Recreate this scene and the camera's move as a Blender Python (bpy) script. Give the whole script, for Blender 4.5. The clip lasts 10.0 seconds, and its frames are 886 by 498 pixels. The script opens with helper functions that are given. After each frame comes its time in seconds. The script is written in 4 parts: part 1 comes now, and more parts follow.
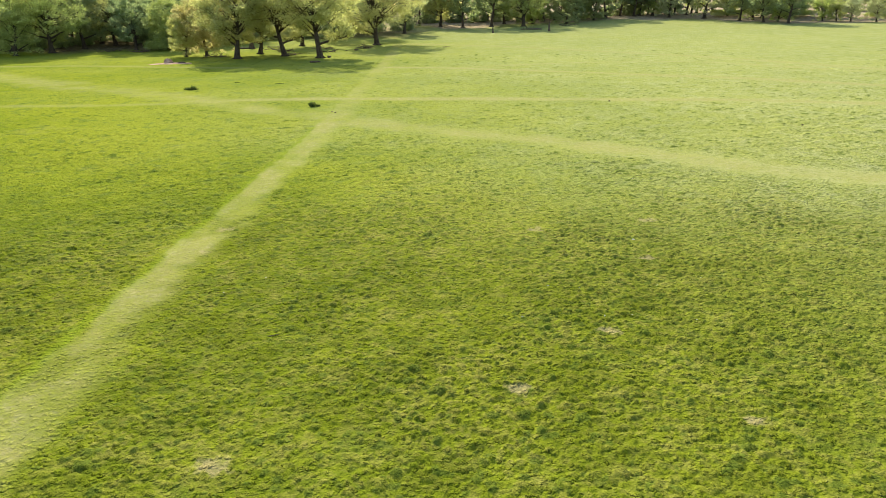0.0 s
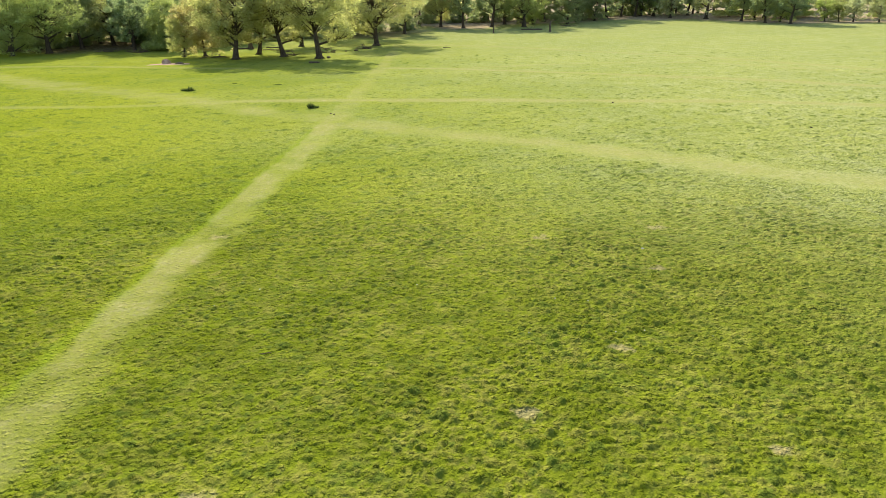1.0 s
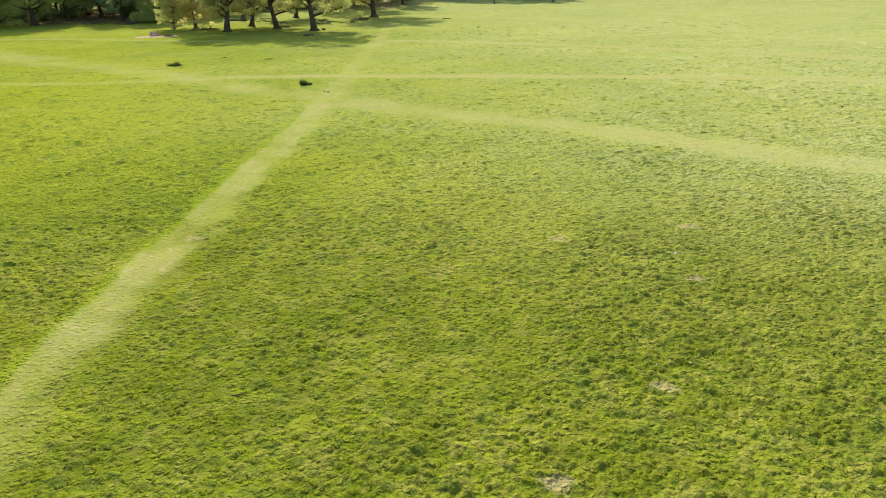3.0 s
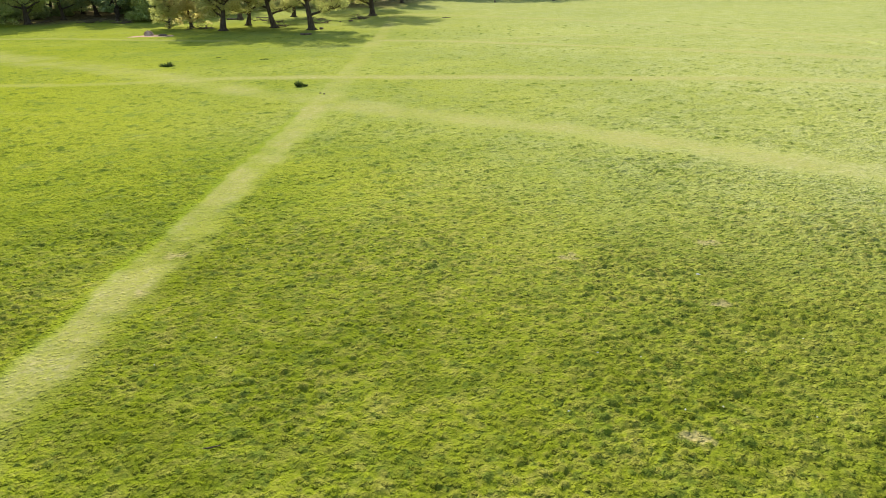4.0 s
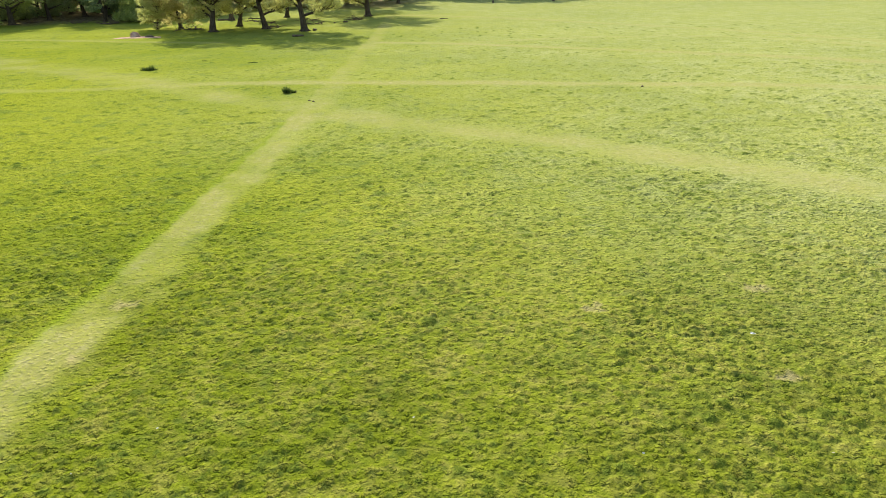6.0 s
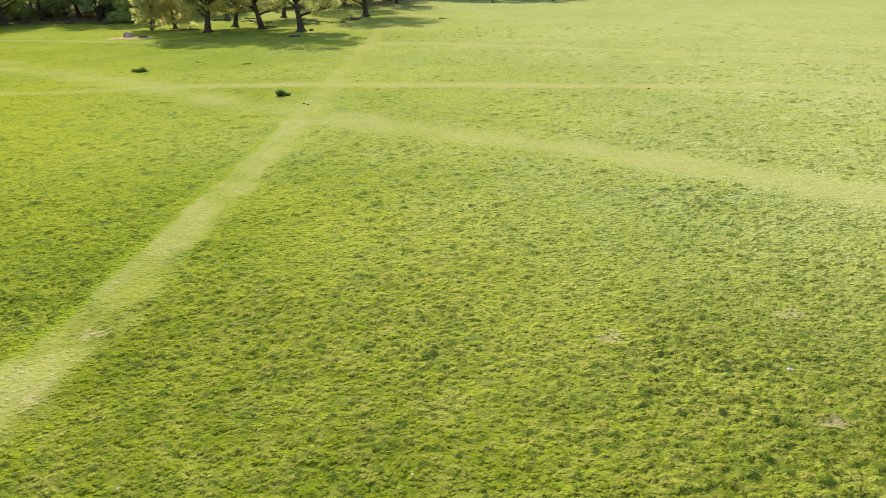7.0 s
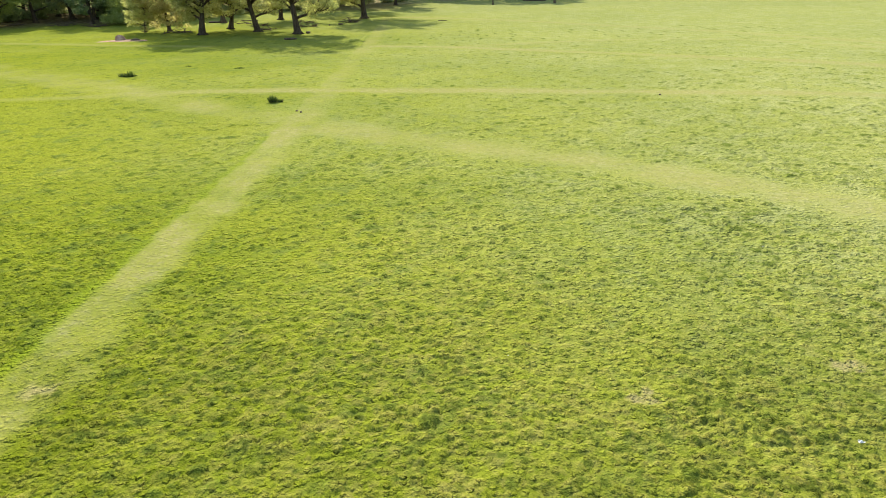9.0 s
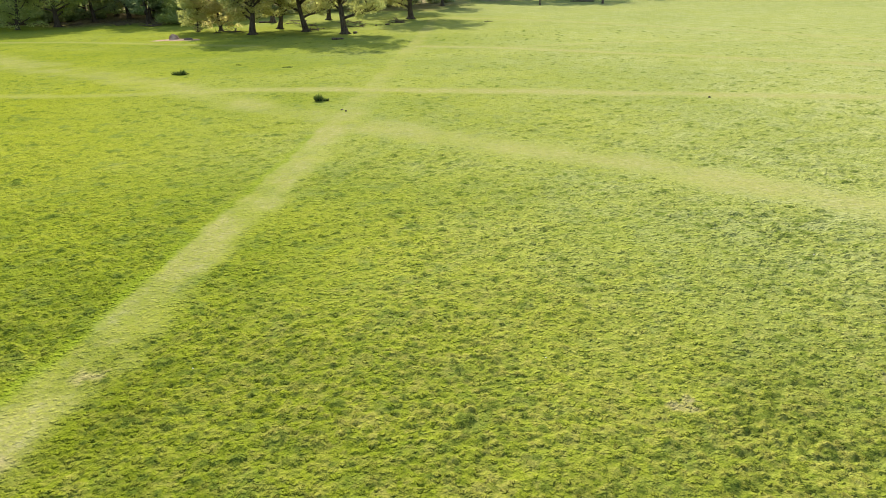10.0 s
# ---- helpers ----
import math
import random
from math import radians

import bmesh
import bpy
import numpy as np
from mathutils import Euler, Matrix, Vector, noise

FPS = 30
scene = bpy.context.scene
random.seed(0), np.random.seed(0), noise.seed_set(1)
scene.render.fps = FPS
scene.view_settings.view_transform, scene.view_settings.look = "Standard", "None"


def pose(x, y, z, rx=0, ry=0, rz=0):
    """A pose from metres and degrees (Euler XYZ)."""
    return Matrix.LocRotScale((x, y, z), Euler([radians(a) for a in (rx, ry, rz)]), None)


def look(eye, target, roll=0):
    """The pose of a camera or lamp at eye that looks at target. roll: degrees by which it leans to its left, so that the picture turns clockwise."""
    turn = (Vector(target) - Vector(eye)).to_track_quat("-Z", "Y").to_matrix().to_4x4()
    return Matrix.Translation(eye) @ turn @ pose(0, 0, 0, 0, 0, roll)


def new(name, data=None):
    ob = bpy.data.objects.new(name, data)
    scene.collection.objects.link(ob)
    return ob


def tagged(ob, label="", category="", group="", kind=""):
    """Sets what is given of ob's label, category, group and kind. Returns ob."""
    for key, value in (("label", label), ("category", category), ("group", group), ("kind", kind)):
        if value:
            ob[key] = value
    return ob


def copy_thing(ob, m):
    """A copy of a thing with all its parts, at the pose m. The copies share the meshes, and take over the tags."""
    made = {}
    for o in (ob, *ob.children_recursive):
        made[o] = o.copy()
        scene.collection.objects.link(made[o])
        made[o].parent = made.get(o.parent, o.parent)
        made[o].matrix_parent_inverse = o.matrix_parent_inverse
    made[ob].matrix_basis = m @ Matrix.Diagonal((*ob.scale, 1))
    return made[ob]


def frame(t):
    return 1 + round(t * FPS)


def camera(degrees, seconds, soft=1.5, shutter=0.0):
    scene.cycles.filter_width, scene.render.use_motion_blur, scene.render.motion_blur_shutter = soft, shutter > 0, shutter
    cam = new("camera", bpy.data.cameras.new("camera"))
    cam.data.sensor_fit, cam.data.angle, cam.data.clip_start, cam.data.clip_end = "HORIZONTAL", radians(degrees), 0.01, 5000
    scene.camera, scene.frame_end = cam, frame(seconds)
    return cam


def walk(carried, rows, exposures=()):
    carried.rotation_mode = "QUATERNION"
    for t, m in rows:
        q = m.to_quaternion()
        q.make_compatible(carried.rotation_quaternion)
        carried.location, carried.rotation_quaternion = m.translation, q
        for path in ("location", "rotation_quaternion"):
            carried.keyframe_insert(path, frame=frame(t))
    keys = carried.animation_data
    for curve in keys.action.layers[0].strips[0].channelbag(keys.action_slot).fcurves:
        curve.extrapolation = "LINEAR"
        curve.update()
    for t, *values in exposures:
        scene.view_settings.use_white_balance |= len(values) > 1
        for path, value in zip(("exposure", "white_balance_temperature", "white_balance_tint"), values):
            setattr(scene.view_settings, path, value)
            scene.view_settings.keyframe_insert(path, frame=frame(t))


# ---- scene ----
cam = camera(67.6, 10.0, soft=0.5)
METRES, EYE, TILT, LEAN, TURN = 22.0, 13.25, 0.0, 0.0, 0.0
ROWS = [
    (0.0, 0.0, 0.0, 0.0, -0.4, -20.22, 1.08),
    (0.5, -0.0006, 0.0339, -0.0007, -0.4, -20.21, 1.05),
    (1.0, -0.0039, 0.0741, -0.0027, -0.4, -20.19, 1.06),
    (1.5, -0.0069, 0.1234, -0.0038, -0.43, -20.17, 1.07),
    (2.0, -0.0113, 0.1774, -0.0059, -0.44, -20.69, 1.05),
    (2.5, -0.0146, 0.2357, -0.0074, -0.48, -22.25, 1.08),
    (4.0, -0.0191, 0.4286, -0.0134, -0.56, -22.58, 1.1),
    (4.5, -0.0196, 0.4929, -0.0171, -0.61, -22.55, 1.08),
    (5.0, -0.02, 0.5587, -0.0189, -0.66, -22.54, 1.08),
    (5.5, -0.0216, 0.6245, -0.0192, -0.74, -22.56, 1.05),
    (7.0, -0.0265, 0.8124, -0.0292, -0.93, -22.55, 1.02),
    (7.5, -0.0286, 0.8688, -0.0318, -1.0, -22.55, 1.03),
    (8.0, -0.0298, 0.9213, -0.0345, -1.04, -22.53, 1.04),
    (8.5, -0.0291, 0.9675, -0.0354, -1.07, -22.51, 1.05),
    (9.0, -0.0279, 0.9913, -0.0362, -0.97, -22.41, 1.05),
    (9.5, -0.0275, 0.9942, -0.0374, 0.2, -22.33, 1.07),
    (10.0, -0.0262, 0.9904, -0.0378, 2.81, -22.29, 1.14),
]
walk(cam, [(t, pose(0, 0, EYE, TILT, LEAN, TURN) @ pose(METRES * x, METRES * y, METRES * z, 90 + pitch, roll, yaw)) for t, x, y, z, yaw, pitch, roll in ROWS])


# ---- light ----
SUN_UP, SUN_LEFT = 30.5, 15.0          # degrees above the horizon, degrees left of straight ahead
world = bpy.data.worlds.new("sky")
scene.world = world
world.use_nodes = True
sky = world.node_tree.nodes.new("ShaderNodeTexSky")
sky.sky_type, sky.sun_disc = "NISHITA", False
sky.sun_elevation, sky.sun_rotation = radians(SUN_UP), radians(-SUN_LEFT)
sky.altitude, sky.air_density, sky.dust_density = 50, 1.0, 1.5
back = world.node_tree.nodes["Background"]
back.inputs["Strength"].default_value = 0.15
world.node_tree.links.new(sky.outputs[0], back.inputs["Color"])
sun_data = bpy.data.lights.new("sun", "SUN")
sun_data.energy, sun_data.angle, sun_data.color = 4.4, radians(0.53), (1.0, 0.95, 0.86)
sun = new("sun", sun_data)
sx, sy = -math.sin(radians(SUN_LEFT)) * math.cos(radians(SUN_UP)), math.cos(radians(SUN_LEFT)) * math.cos(radians(SUN_UP))
sun.matrix_world = look((100 * sx, 100 * sy, 100 * math.sin(radians(SUN_UP))), (0, 0, 0))
scene.view_settings.exposure = 1.12


# ---- ground shape ----
def smooth(a, b, v):
    t = np.clip((v - a) / (b - a), 0, 1)
    return t * t * (3 - 2 * t)


def grain(x, y, size, seed=0):
    """Smooth value noise from 0 to 1 with cells of that many metres."""
    u, v = x / size + seed * 17.31, y / size - seed * 9.77
    i, j = np.floor(u), np.floor(v)
    f, g = u - i, v - j
    f, g = f * f * (3 - 2 * f), g * g * (3 - 2 * g)

    def rnd(a, b):
        s = np.sin(a * 127.1 + b * 311.7 + seed * 74.7) * 43758.5453
        return s - np.floor(s)
    return (rnd(i, j) * (1 - f) + rnd(i + 1, j) * f) * (1 - g) + (rnd(i, j + 1) * (1 - f) + rnd(i + 1, j + 1) * f) * g


def lie(x, y):
    """Height of the field: level near by, rising gently to the woods."""
    r = np.hypot(x, y)
    q = np.clip(r - 170, 0, None)
    return smooth(50, 150, r) + np.where(q < 200, 1.3e-4 * q * q, 5.2 + np.minimum(q - 200, 400) * 0.02)


# footpaths: half width, strength, and the way through the field
PATHS = {
    "main": (1.65, 1.0, [(-13.6, -40), (-14.3, 5), (-14.7, 20), (-14.7, 28), (-14.4, 43), (-13.8, 58), (-13.2, 77), (-12.8, 95), (-12.5, 122), (-12.3, 158), (-12.8, 201), (-14, 232)]),
    "cross": (3.0, 0.46, [(-130, 172), (-90, 141), (-69, 123), (-55.8, 115.5), (-42.7, 106.5), (-30.6, 96), (-20.8, 88), (-12.5, 82), (-3.9, 76.3), (2.5, 71.8), (9.8, 67.2), (17.2, 62), (23, 56.6), (28.3, 52.4), (33.8, 48.6), (48, 40)]),
    "level": (1.7, 0.88, [(-110, 98), (-63.3, 96.8), (-51, 96.6), (-39.4, 98), (-32, 100.4), (-14.9, 99.4), (1.7, 97.4), (17.6, 94.9), (32.7, 92), (46.4, 88.4), (56.6, 84.8), (80, 76)]),
    "upper": (1.8, 0.88, [(-12.5, 146.5), (2.6, 142), (18.8, 132.3), (33.4, 124.6), (49.8, 114), (59.6, 106.3), (66.5, 100.4), (84, 88)]),
    "woodside": (2.2, 0.45, [(-150, 171), (-107.8, 168.5), (-86.4, 167), (-63.5, 158.5), (-40, 151)]),
    "branch": (1.5, 0.6, [(4, 142), (8.6, 143.6), (21, 147), (39.9, 149.5), (56.3, 144), (66.6, 130), (76, 116)]),
    "far": (2.2, 0.75, [(-14.3, 228.5), (2.4, 221), (21, 208), (41, 183.5), (57, 163.8), (65, 151), (71, 138), (84, 112)]),
}


def way(points, step):
    """Points along a smooth line through those given."""
    p = np.array(points, float)
    d = np.concatenate([[0], np.cumsum(np.hypot(*np.diff(p, axis=0).T))])
    s = np.linspace(0, d[-1], max(2, int(d[-1] / step)))
    out = np.stack([np.interp(s, d, p[:, 0]), np.interp(s, d, p[:, 1])], 1)
    k = max(1, int(6 / step))
    pad = np.concatenate([np.repeat(out[:1], k, 0), out, np.repeat(out[-1:], k, 0)])
    core = np.ones(2 * k + 1) / (2 * k + 1)
    return np.stack([np.convolve(pad[:, 0], core, "valid"), np.convolve(pad[:, 1], core, "valid")], 1)


def trail(x, y, p, reach):
    """Distance to a line of points, worked out only where it is under that reach."""
    d = np.full(x.shape, 99.0)
    step = 10
    for k in range(0, len(p) - 1, step):
        run = p[k:k + step + 1]
        lo, hi = run.min(0) - reach, run.max(0) + reach
        near = np.flatnonzero((x > lo[0]) & (x < hi[0]) & (y > lo[1]) & (y < hi[1]))
        if not len(near):
            continue
        u, v, e = x[near], y[near], d[near]
        for a, b in zip(run[:-1:2], run[2::2]):
            ab = b - a
            t = np.clip(((u - a[0]) * ab[0] + (v - a[1]) * ab[1]) / (ab @ ab), 0, 1)
            e = np.minimum(e, np.hypot(u - a[0] - t * ab[0], v - a[1] - t * ab[1]))
        d[near] = e
    return d


def wear(x, y):
    """How far the grass is trodden, 0 to 1."""
    w = np.zeros_like(x)
    wobble = (grain(x, y, 0.5, 8) - 0.5) * 0.35 + (grain(x, y, 1.1, 5) - 0.5) * 0.7 + (grain(x, y, 3.5, 6) - 0.5) * 0.9
    patchy = 0.5 + 1.0 * smooth(0.25, 0.75, 0.6 * grain(x, y, 4.5, 21) + 0.4 * grain(x, y, 1.3, 22))
    for key, (half, strength, points) in PATHS.items():
        if key == "main":
            strength = 0.47 + 0.05 * smooth(36, 60, y) - 0.14 * smooth(78, 92, y)
        strength = strength * (1 - 0.55 * (1 - smooth(-45, -14, x))) if key == "level" else strength
        p = way(points, 2.0)
        d = trail(x, y, p, 10.0)
        if key == "main":
            # the west side has a clean edge, the east side fades into the sward
            west = x < np.interp(y, p[:, 1], p[:, 0])
            crisp = 0.15 * smooth(0.5, 0.7, d / half) + 1.15 * smooth(0.66, 1.0, d / half + wobble * 0.22)
            d = np.where(west, crisp * half, 1.0 * d)
        if key == "cross":
            half = half + 2.6 * (1 - smooth(-70, -18, x))
            strength = strength - 0.05 * (1 - smooth(-70, -18, x))
        if key in ("main", "cross"):
            strength = np.minimum(strength * patchy, 1)
        w = np.maximum(w, strength * (1 - smooth(half * 0.1, half * 1.3, d + wobble * half * 0.55)))
    return w


MAIN_LINE = np.array(PATHS["main"][2], float)


def verge(x, y):
    """The strip of fresh short grass along the west side of the main footpath, 0 to 1."""
    d = np.interp(y, MAIN_LINE[:, 1], MAIN_LINE[:, 0]) - x + (grain(x, y, 1.4, 24) - 0.5) * 0.5
    return smooth(1.0, 1.3, d) * (1 - smooth(1.5, 2.0, d)) * (1 - smooth(70, 95, y)) * (0.55 + 0.45 * grain(x, y, 2.5, 25))


def litter(x, y):
    """Where dead leaves and bracken lie under the woods, 0 to 1."""
    n = (grain(x, y, 9, 11) - 0.5) * 12 + (grain(x, y, 3, 12) - 0.5) * 6
    west = smooth(0, 14, y + n - 208 - np.clip(x + 118, 0, 40) * 0.3) * (1 - smooth(-86, -74, x + n))
    rear = smooth(0, 16, y + n - 246 - np.clip(-x, 0, 10)) * (1 - smooth(-18, -4, x + n)) * 0.8
    north = smooth(0, 12, y + n * 0.5 - 322 + smooth(-5, 3, x) * 22 * (1 - smooth(18, 34, x)) - smooth(70, 120, x) * 8) * smooth(-30, -10, x)
    line = 340 - 0.35 * np.clip(x - 70, 0, 48) - 1.9 * np.clip(x - 118, 0, 22) - 0.5 * np.clip(x - 140, 0, 60)
    edge = smooth(0, 5, y + n * 0.25 - line) * smooth(60, 80, x)
    return np.maximum(np.maximum(west, rear), np.maximum(north * (1 - smooth(60, 80, x)), edge))


BALD = [(-14.0, 40.6, 0.55), (-7.3, 16.9, 0.45), (7.1, 25.5, 0.4), (2.7, 20.9, 0.4), (10.4, 18.8, 0.35), (11.2, 34.1, 0.35), (5.9, 39.4, 0.4), (13.3, 41.0, 0.4), (-13.9, 36.0, 0.3)]


def bald(x, y):
    """Scuffed spots where the dry earth shows, 0 to 1."""
    out = np.zeros_like(x)
    n = (grain(x, y, 0.3, 51) - 0.5) * 0.9 + (grain(x, y, 0.12, 52) - 0.5) * 0.7
    for cx, cy, r in BALD:
        out = np.maximum(out, 1 - smooth(0.35, 1.15, np.hypot((x - cx) / 1.35, y - cy) / r + n))
    return out


def dry_haze(x, y):
    """Where the pasture is dry and pale, with haze painted in, 0 to 1: towards the east and the far side."""
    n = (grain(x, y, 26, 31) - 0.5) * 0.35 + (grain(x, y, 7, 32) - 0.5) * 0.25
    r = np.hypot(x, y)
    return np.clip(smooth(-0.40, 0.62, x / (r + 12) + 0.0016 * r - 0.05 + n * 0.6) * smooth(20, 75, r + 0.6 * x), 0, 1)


def straw(x, y):
    """How much dead straw stands in the sward, 0 to 1: most on the rough grass south of the crossing."""
    return 1 - 0.85 * smooth(30, 58, y + 0.25 * np.abs(x) + 14 * (grain(x, y, 12, 33) - 0.5))


def relief(x, y, w):
    """Broad swells of the turf."""
    r = np.hypot(x, y)
    fine = (0.65 * grain(x, y, 0.95, 2) + 0.35 * grain(x, y, 0.6, 7) - 0.5) * 0.08 * (1 - smooth(70, 120, r))
    broad = (grain(x, y, 5.0, 3) - 0.5) * 0.16 * (1 - smooth(55, 80, r)) + (grain(x, y, 14.0, 4) - 0.5) * 0.2 * (1 - smooth(90, 150, r))
    return (1 - 0.85 * w) * fine + broad


# layers of hummocks: cell, least and most radius, least and most height, share of the cells that hold one
HUMMOCKS = [(0.30, 0.12, 0.24, 0.02, 0.10, 0.9), (0.62, 0.16, 0.34, 0.05, 0.15, 0.5), (0.95, 0.28, 0.50, 0.04, 0.16, 0.5)]


def rough(x, y):
    """How hummocky the grazed sward is, 0 to 1."""
    n = 0.5 * grain(x, y, 7.0, 61) + 0.3 * grain(x, y, 2.6, 62) + 0.2 * grain(x, y, 19.0, 63)
    west = 0.22 * smooth(-16.5, -18.5, x) * (1 - smooth(-30, -24, -x - 60))
    return np.clip(smooth(0.30, 0.66, n) + west, 0, 1)


def sward(x, y, w):
    """Hummocks of grazed grass: their height, how near the crown of one (0 to 1), a number of its own for each, and how coarse it is."""
    out, crown, own = np.zeros_like(x), np.zeros_like(x), np.zeros_like(x)
    lively = (0.5 + 0.5 * rough(x, y)) * (1 - np.clip(2.2 * w, 0, 0.88)) * (1 - 0.85 * verge(x, y)) * (1 - 0.8 * bald(x, y)) * (1 - smooth(0.1, 0.5, litter(x, y)))
    wob = (grain(x, y, 0.12, 64) - 0.5) * 0.6 + (grain(x, y, 0.3, 65) - 0.5) * 0.4
    for layer, (cell, r0, r1, h0, h1, share) in enumerate(HUMMOCKS):
        fade = (1 - smooth(44, 78, y), 1 - smooth(75, 115, y), smooth(22, 60, y) * (1 - smooth(150, 185, y)))[layer]
        live = np.flatnonzero(fade > 0.01)
        u, v = x[live], y[live]
        i0, j0 = np.floor(u / cell), np.floor(v / cell)
        best, top, mine = out[live], crown[live], own[live]
        for di in (-1, 0, 1):
            for dj in (-1, 0, 1):
                i, j = i0 + di, j0 + dj

                def rnd(k):
                    a = np.sin(i * 127.1 + j * 311.7 + (k + 9 * layer) * 74.7) * 43758.5453
                    return a - np.floor(a)
                r = r0 + (r1 - r0) * rnd(3) ** 1.4
                h = (h0 + (h1 - h0) * rnd(4) ** 1.3) * fade[live] * lively[live] * (rnd(5) < share)
                d = np.hypot((u - (i + rnd(1)) * cell) * (0.75 + 0.4 * rnd(7)), v - (j + rnd(2)) * cell) / r 
                d = np.maximum(d + wob[live], 0)
                f = 1 - np.minimum(d * d, 1)
                higher = h * f > best
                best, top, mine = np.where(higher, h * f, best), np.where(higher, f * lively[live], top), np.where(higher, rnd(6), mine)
        out[live], crown[live], own[live] = best, top, mine
    out += (grain(x, y, 0.11, 66) - 0.5) * 0.035 * (1 - smooth(38, 60, y)) * (0.4 + 0.6 * lively)
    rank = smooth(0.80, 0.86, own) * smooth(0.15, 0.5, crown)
    return out, crown, own, rank


def height(x, y):
    """The ground's height at one place."""
    a, b = np.array([float(x)]), np.array([float(y)])
    w = wear(a, b)
    return float((lie(a, b) + relief(a, b, w) + sward(a, b, w)[0])[0])


# ---- materials ----
def material(name):
    m = bpy.data.materials.new(name)
    m.use_nodes = True
    t = m.node_tree
    return m, t, t.nodes["Principled BSDF"], t.nodes["Material Output"]


def node(t, kind):
    return t.nodes.new("ShaderNode" + kind)


def stored(t, name):
    n = node(t, "Attribute")
    n.attribute_name = name
    return n.outputs["Fac"]


def noise_tex(t, where, scale, detail=4.0, rough=0.55, warp=0.0):
    n = node(t, "TexNoise")
    n.inputs["Scale"].default_value, n.inputs["Detail"].default_value = scale, detail
    n.inputs["Roughness"].default_value, n.inputs["Distortion"].default_value = rough, warp
    t.links.new(where, n.inputs["Vector"])
    return n.outputs["Fac"]


def span(t, value, lo, hi, a=0.0, b=1.0):
    n = node(t, "MapRange")
    n.interpolation_type = "SMOOTHSTEP"
    n.inputs[1].default_value, n.inputs[2].default_value, n.inputs[3].default_value, n.inputs[4].default_value = lo, hi, a, b
    t.links.new(value, n.inputs[0])
    return n.outputs[0]


def blend(t, fac, a, b, mode="MIX"):
    n = node(t, "Mix")
    n.data_type, n.blend_type = "RGBA", mode
    for slot, v in ((0, fac), (6, a), (7, b)):
        if isinstance(v, (int, float)):
            n.inputs[slot].default_value = v
        elif isinstance(v, tuple):
            n.inputs[slot].default_value = (*v, 1)
        else:
            t.links.new(v, n.inputs[slot])
    return n.outputs[2]


def times(t, a, b, op="MULTIPLY"):
    n = node(t, "Math")
    n.operation = op
    n.inputs[2].default_value = 1.0
    for slot, v in ((0, a), (1, b)):
        if isinstance(v, (int, float)):
            n.inputs[slot].default_value = v
        else:
            t.links.new(v, n.inputs[slot])
    return n.outputs[0]


def tufts(t, where, scale, warp=0.5):
    """Small tufts, packed: how high each place stands, and a colour of its own for each tuft."""
    sway = node(t, "TexNoise")
    sway.inputs["Scale"].default_value, sway.inputs["Detail"].default_value = scale * 1.6, 2.0
    t.links.new(where, sway.inputs["Vector"])
    shift = node(t, "VectorMath")
    shift.operation = "MULTIPLY_ADD"
    shift.inputs[1].default_value = (warp / scale,) * 3
    t.links.new(sway.outputs["Color"], shift.inputs[0])
    t.links.new(where, shift.inputs[2])
    cells = node(t, "TexVoronoi")
    cells.voronoi_dimensions, cells.feature = "2D", "SMOOTH_F1"
    cells.inputs["Smoothness"].default_value = 0.3
    cells.inputs["Scale"].default_value = scale
    t.links.new(shift.outputs[0], cells.inputs["Vector"])
    pick = node(t, "SeparateColor")
    t.links.new(cells.outputs["Color"], pick.inputs[0])
    dome = times(t, span(t, cells.outputs["Distance"], 0.0, 0.62, 1.0, 0.0), times(t, pick.outputs[0], pick.outputs[0]))
    return dome, pick.outputs[1], pick.outputs[2]


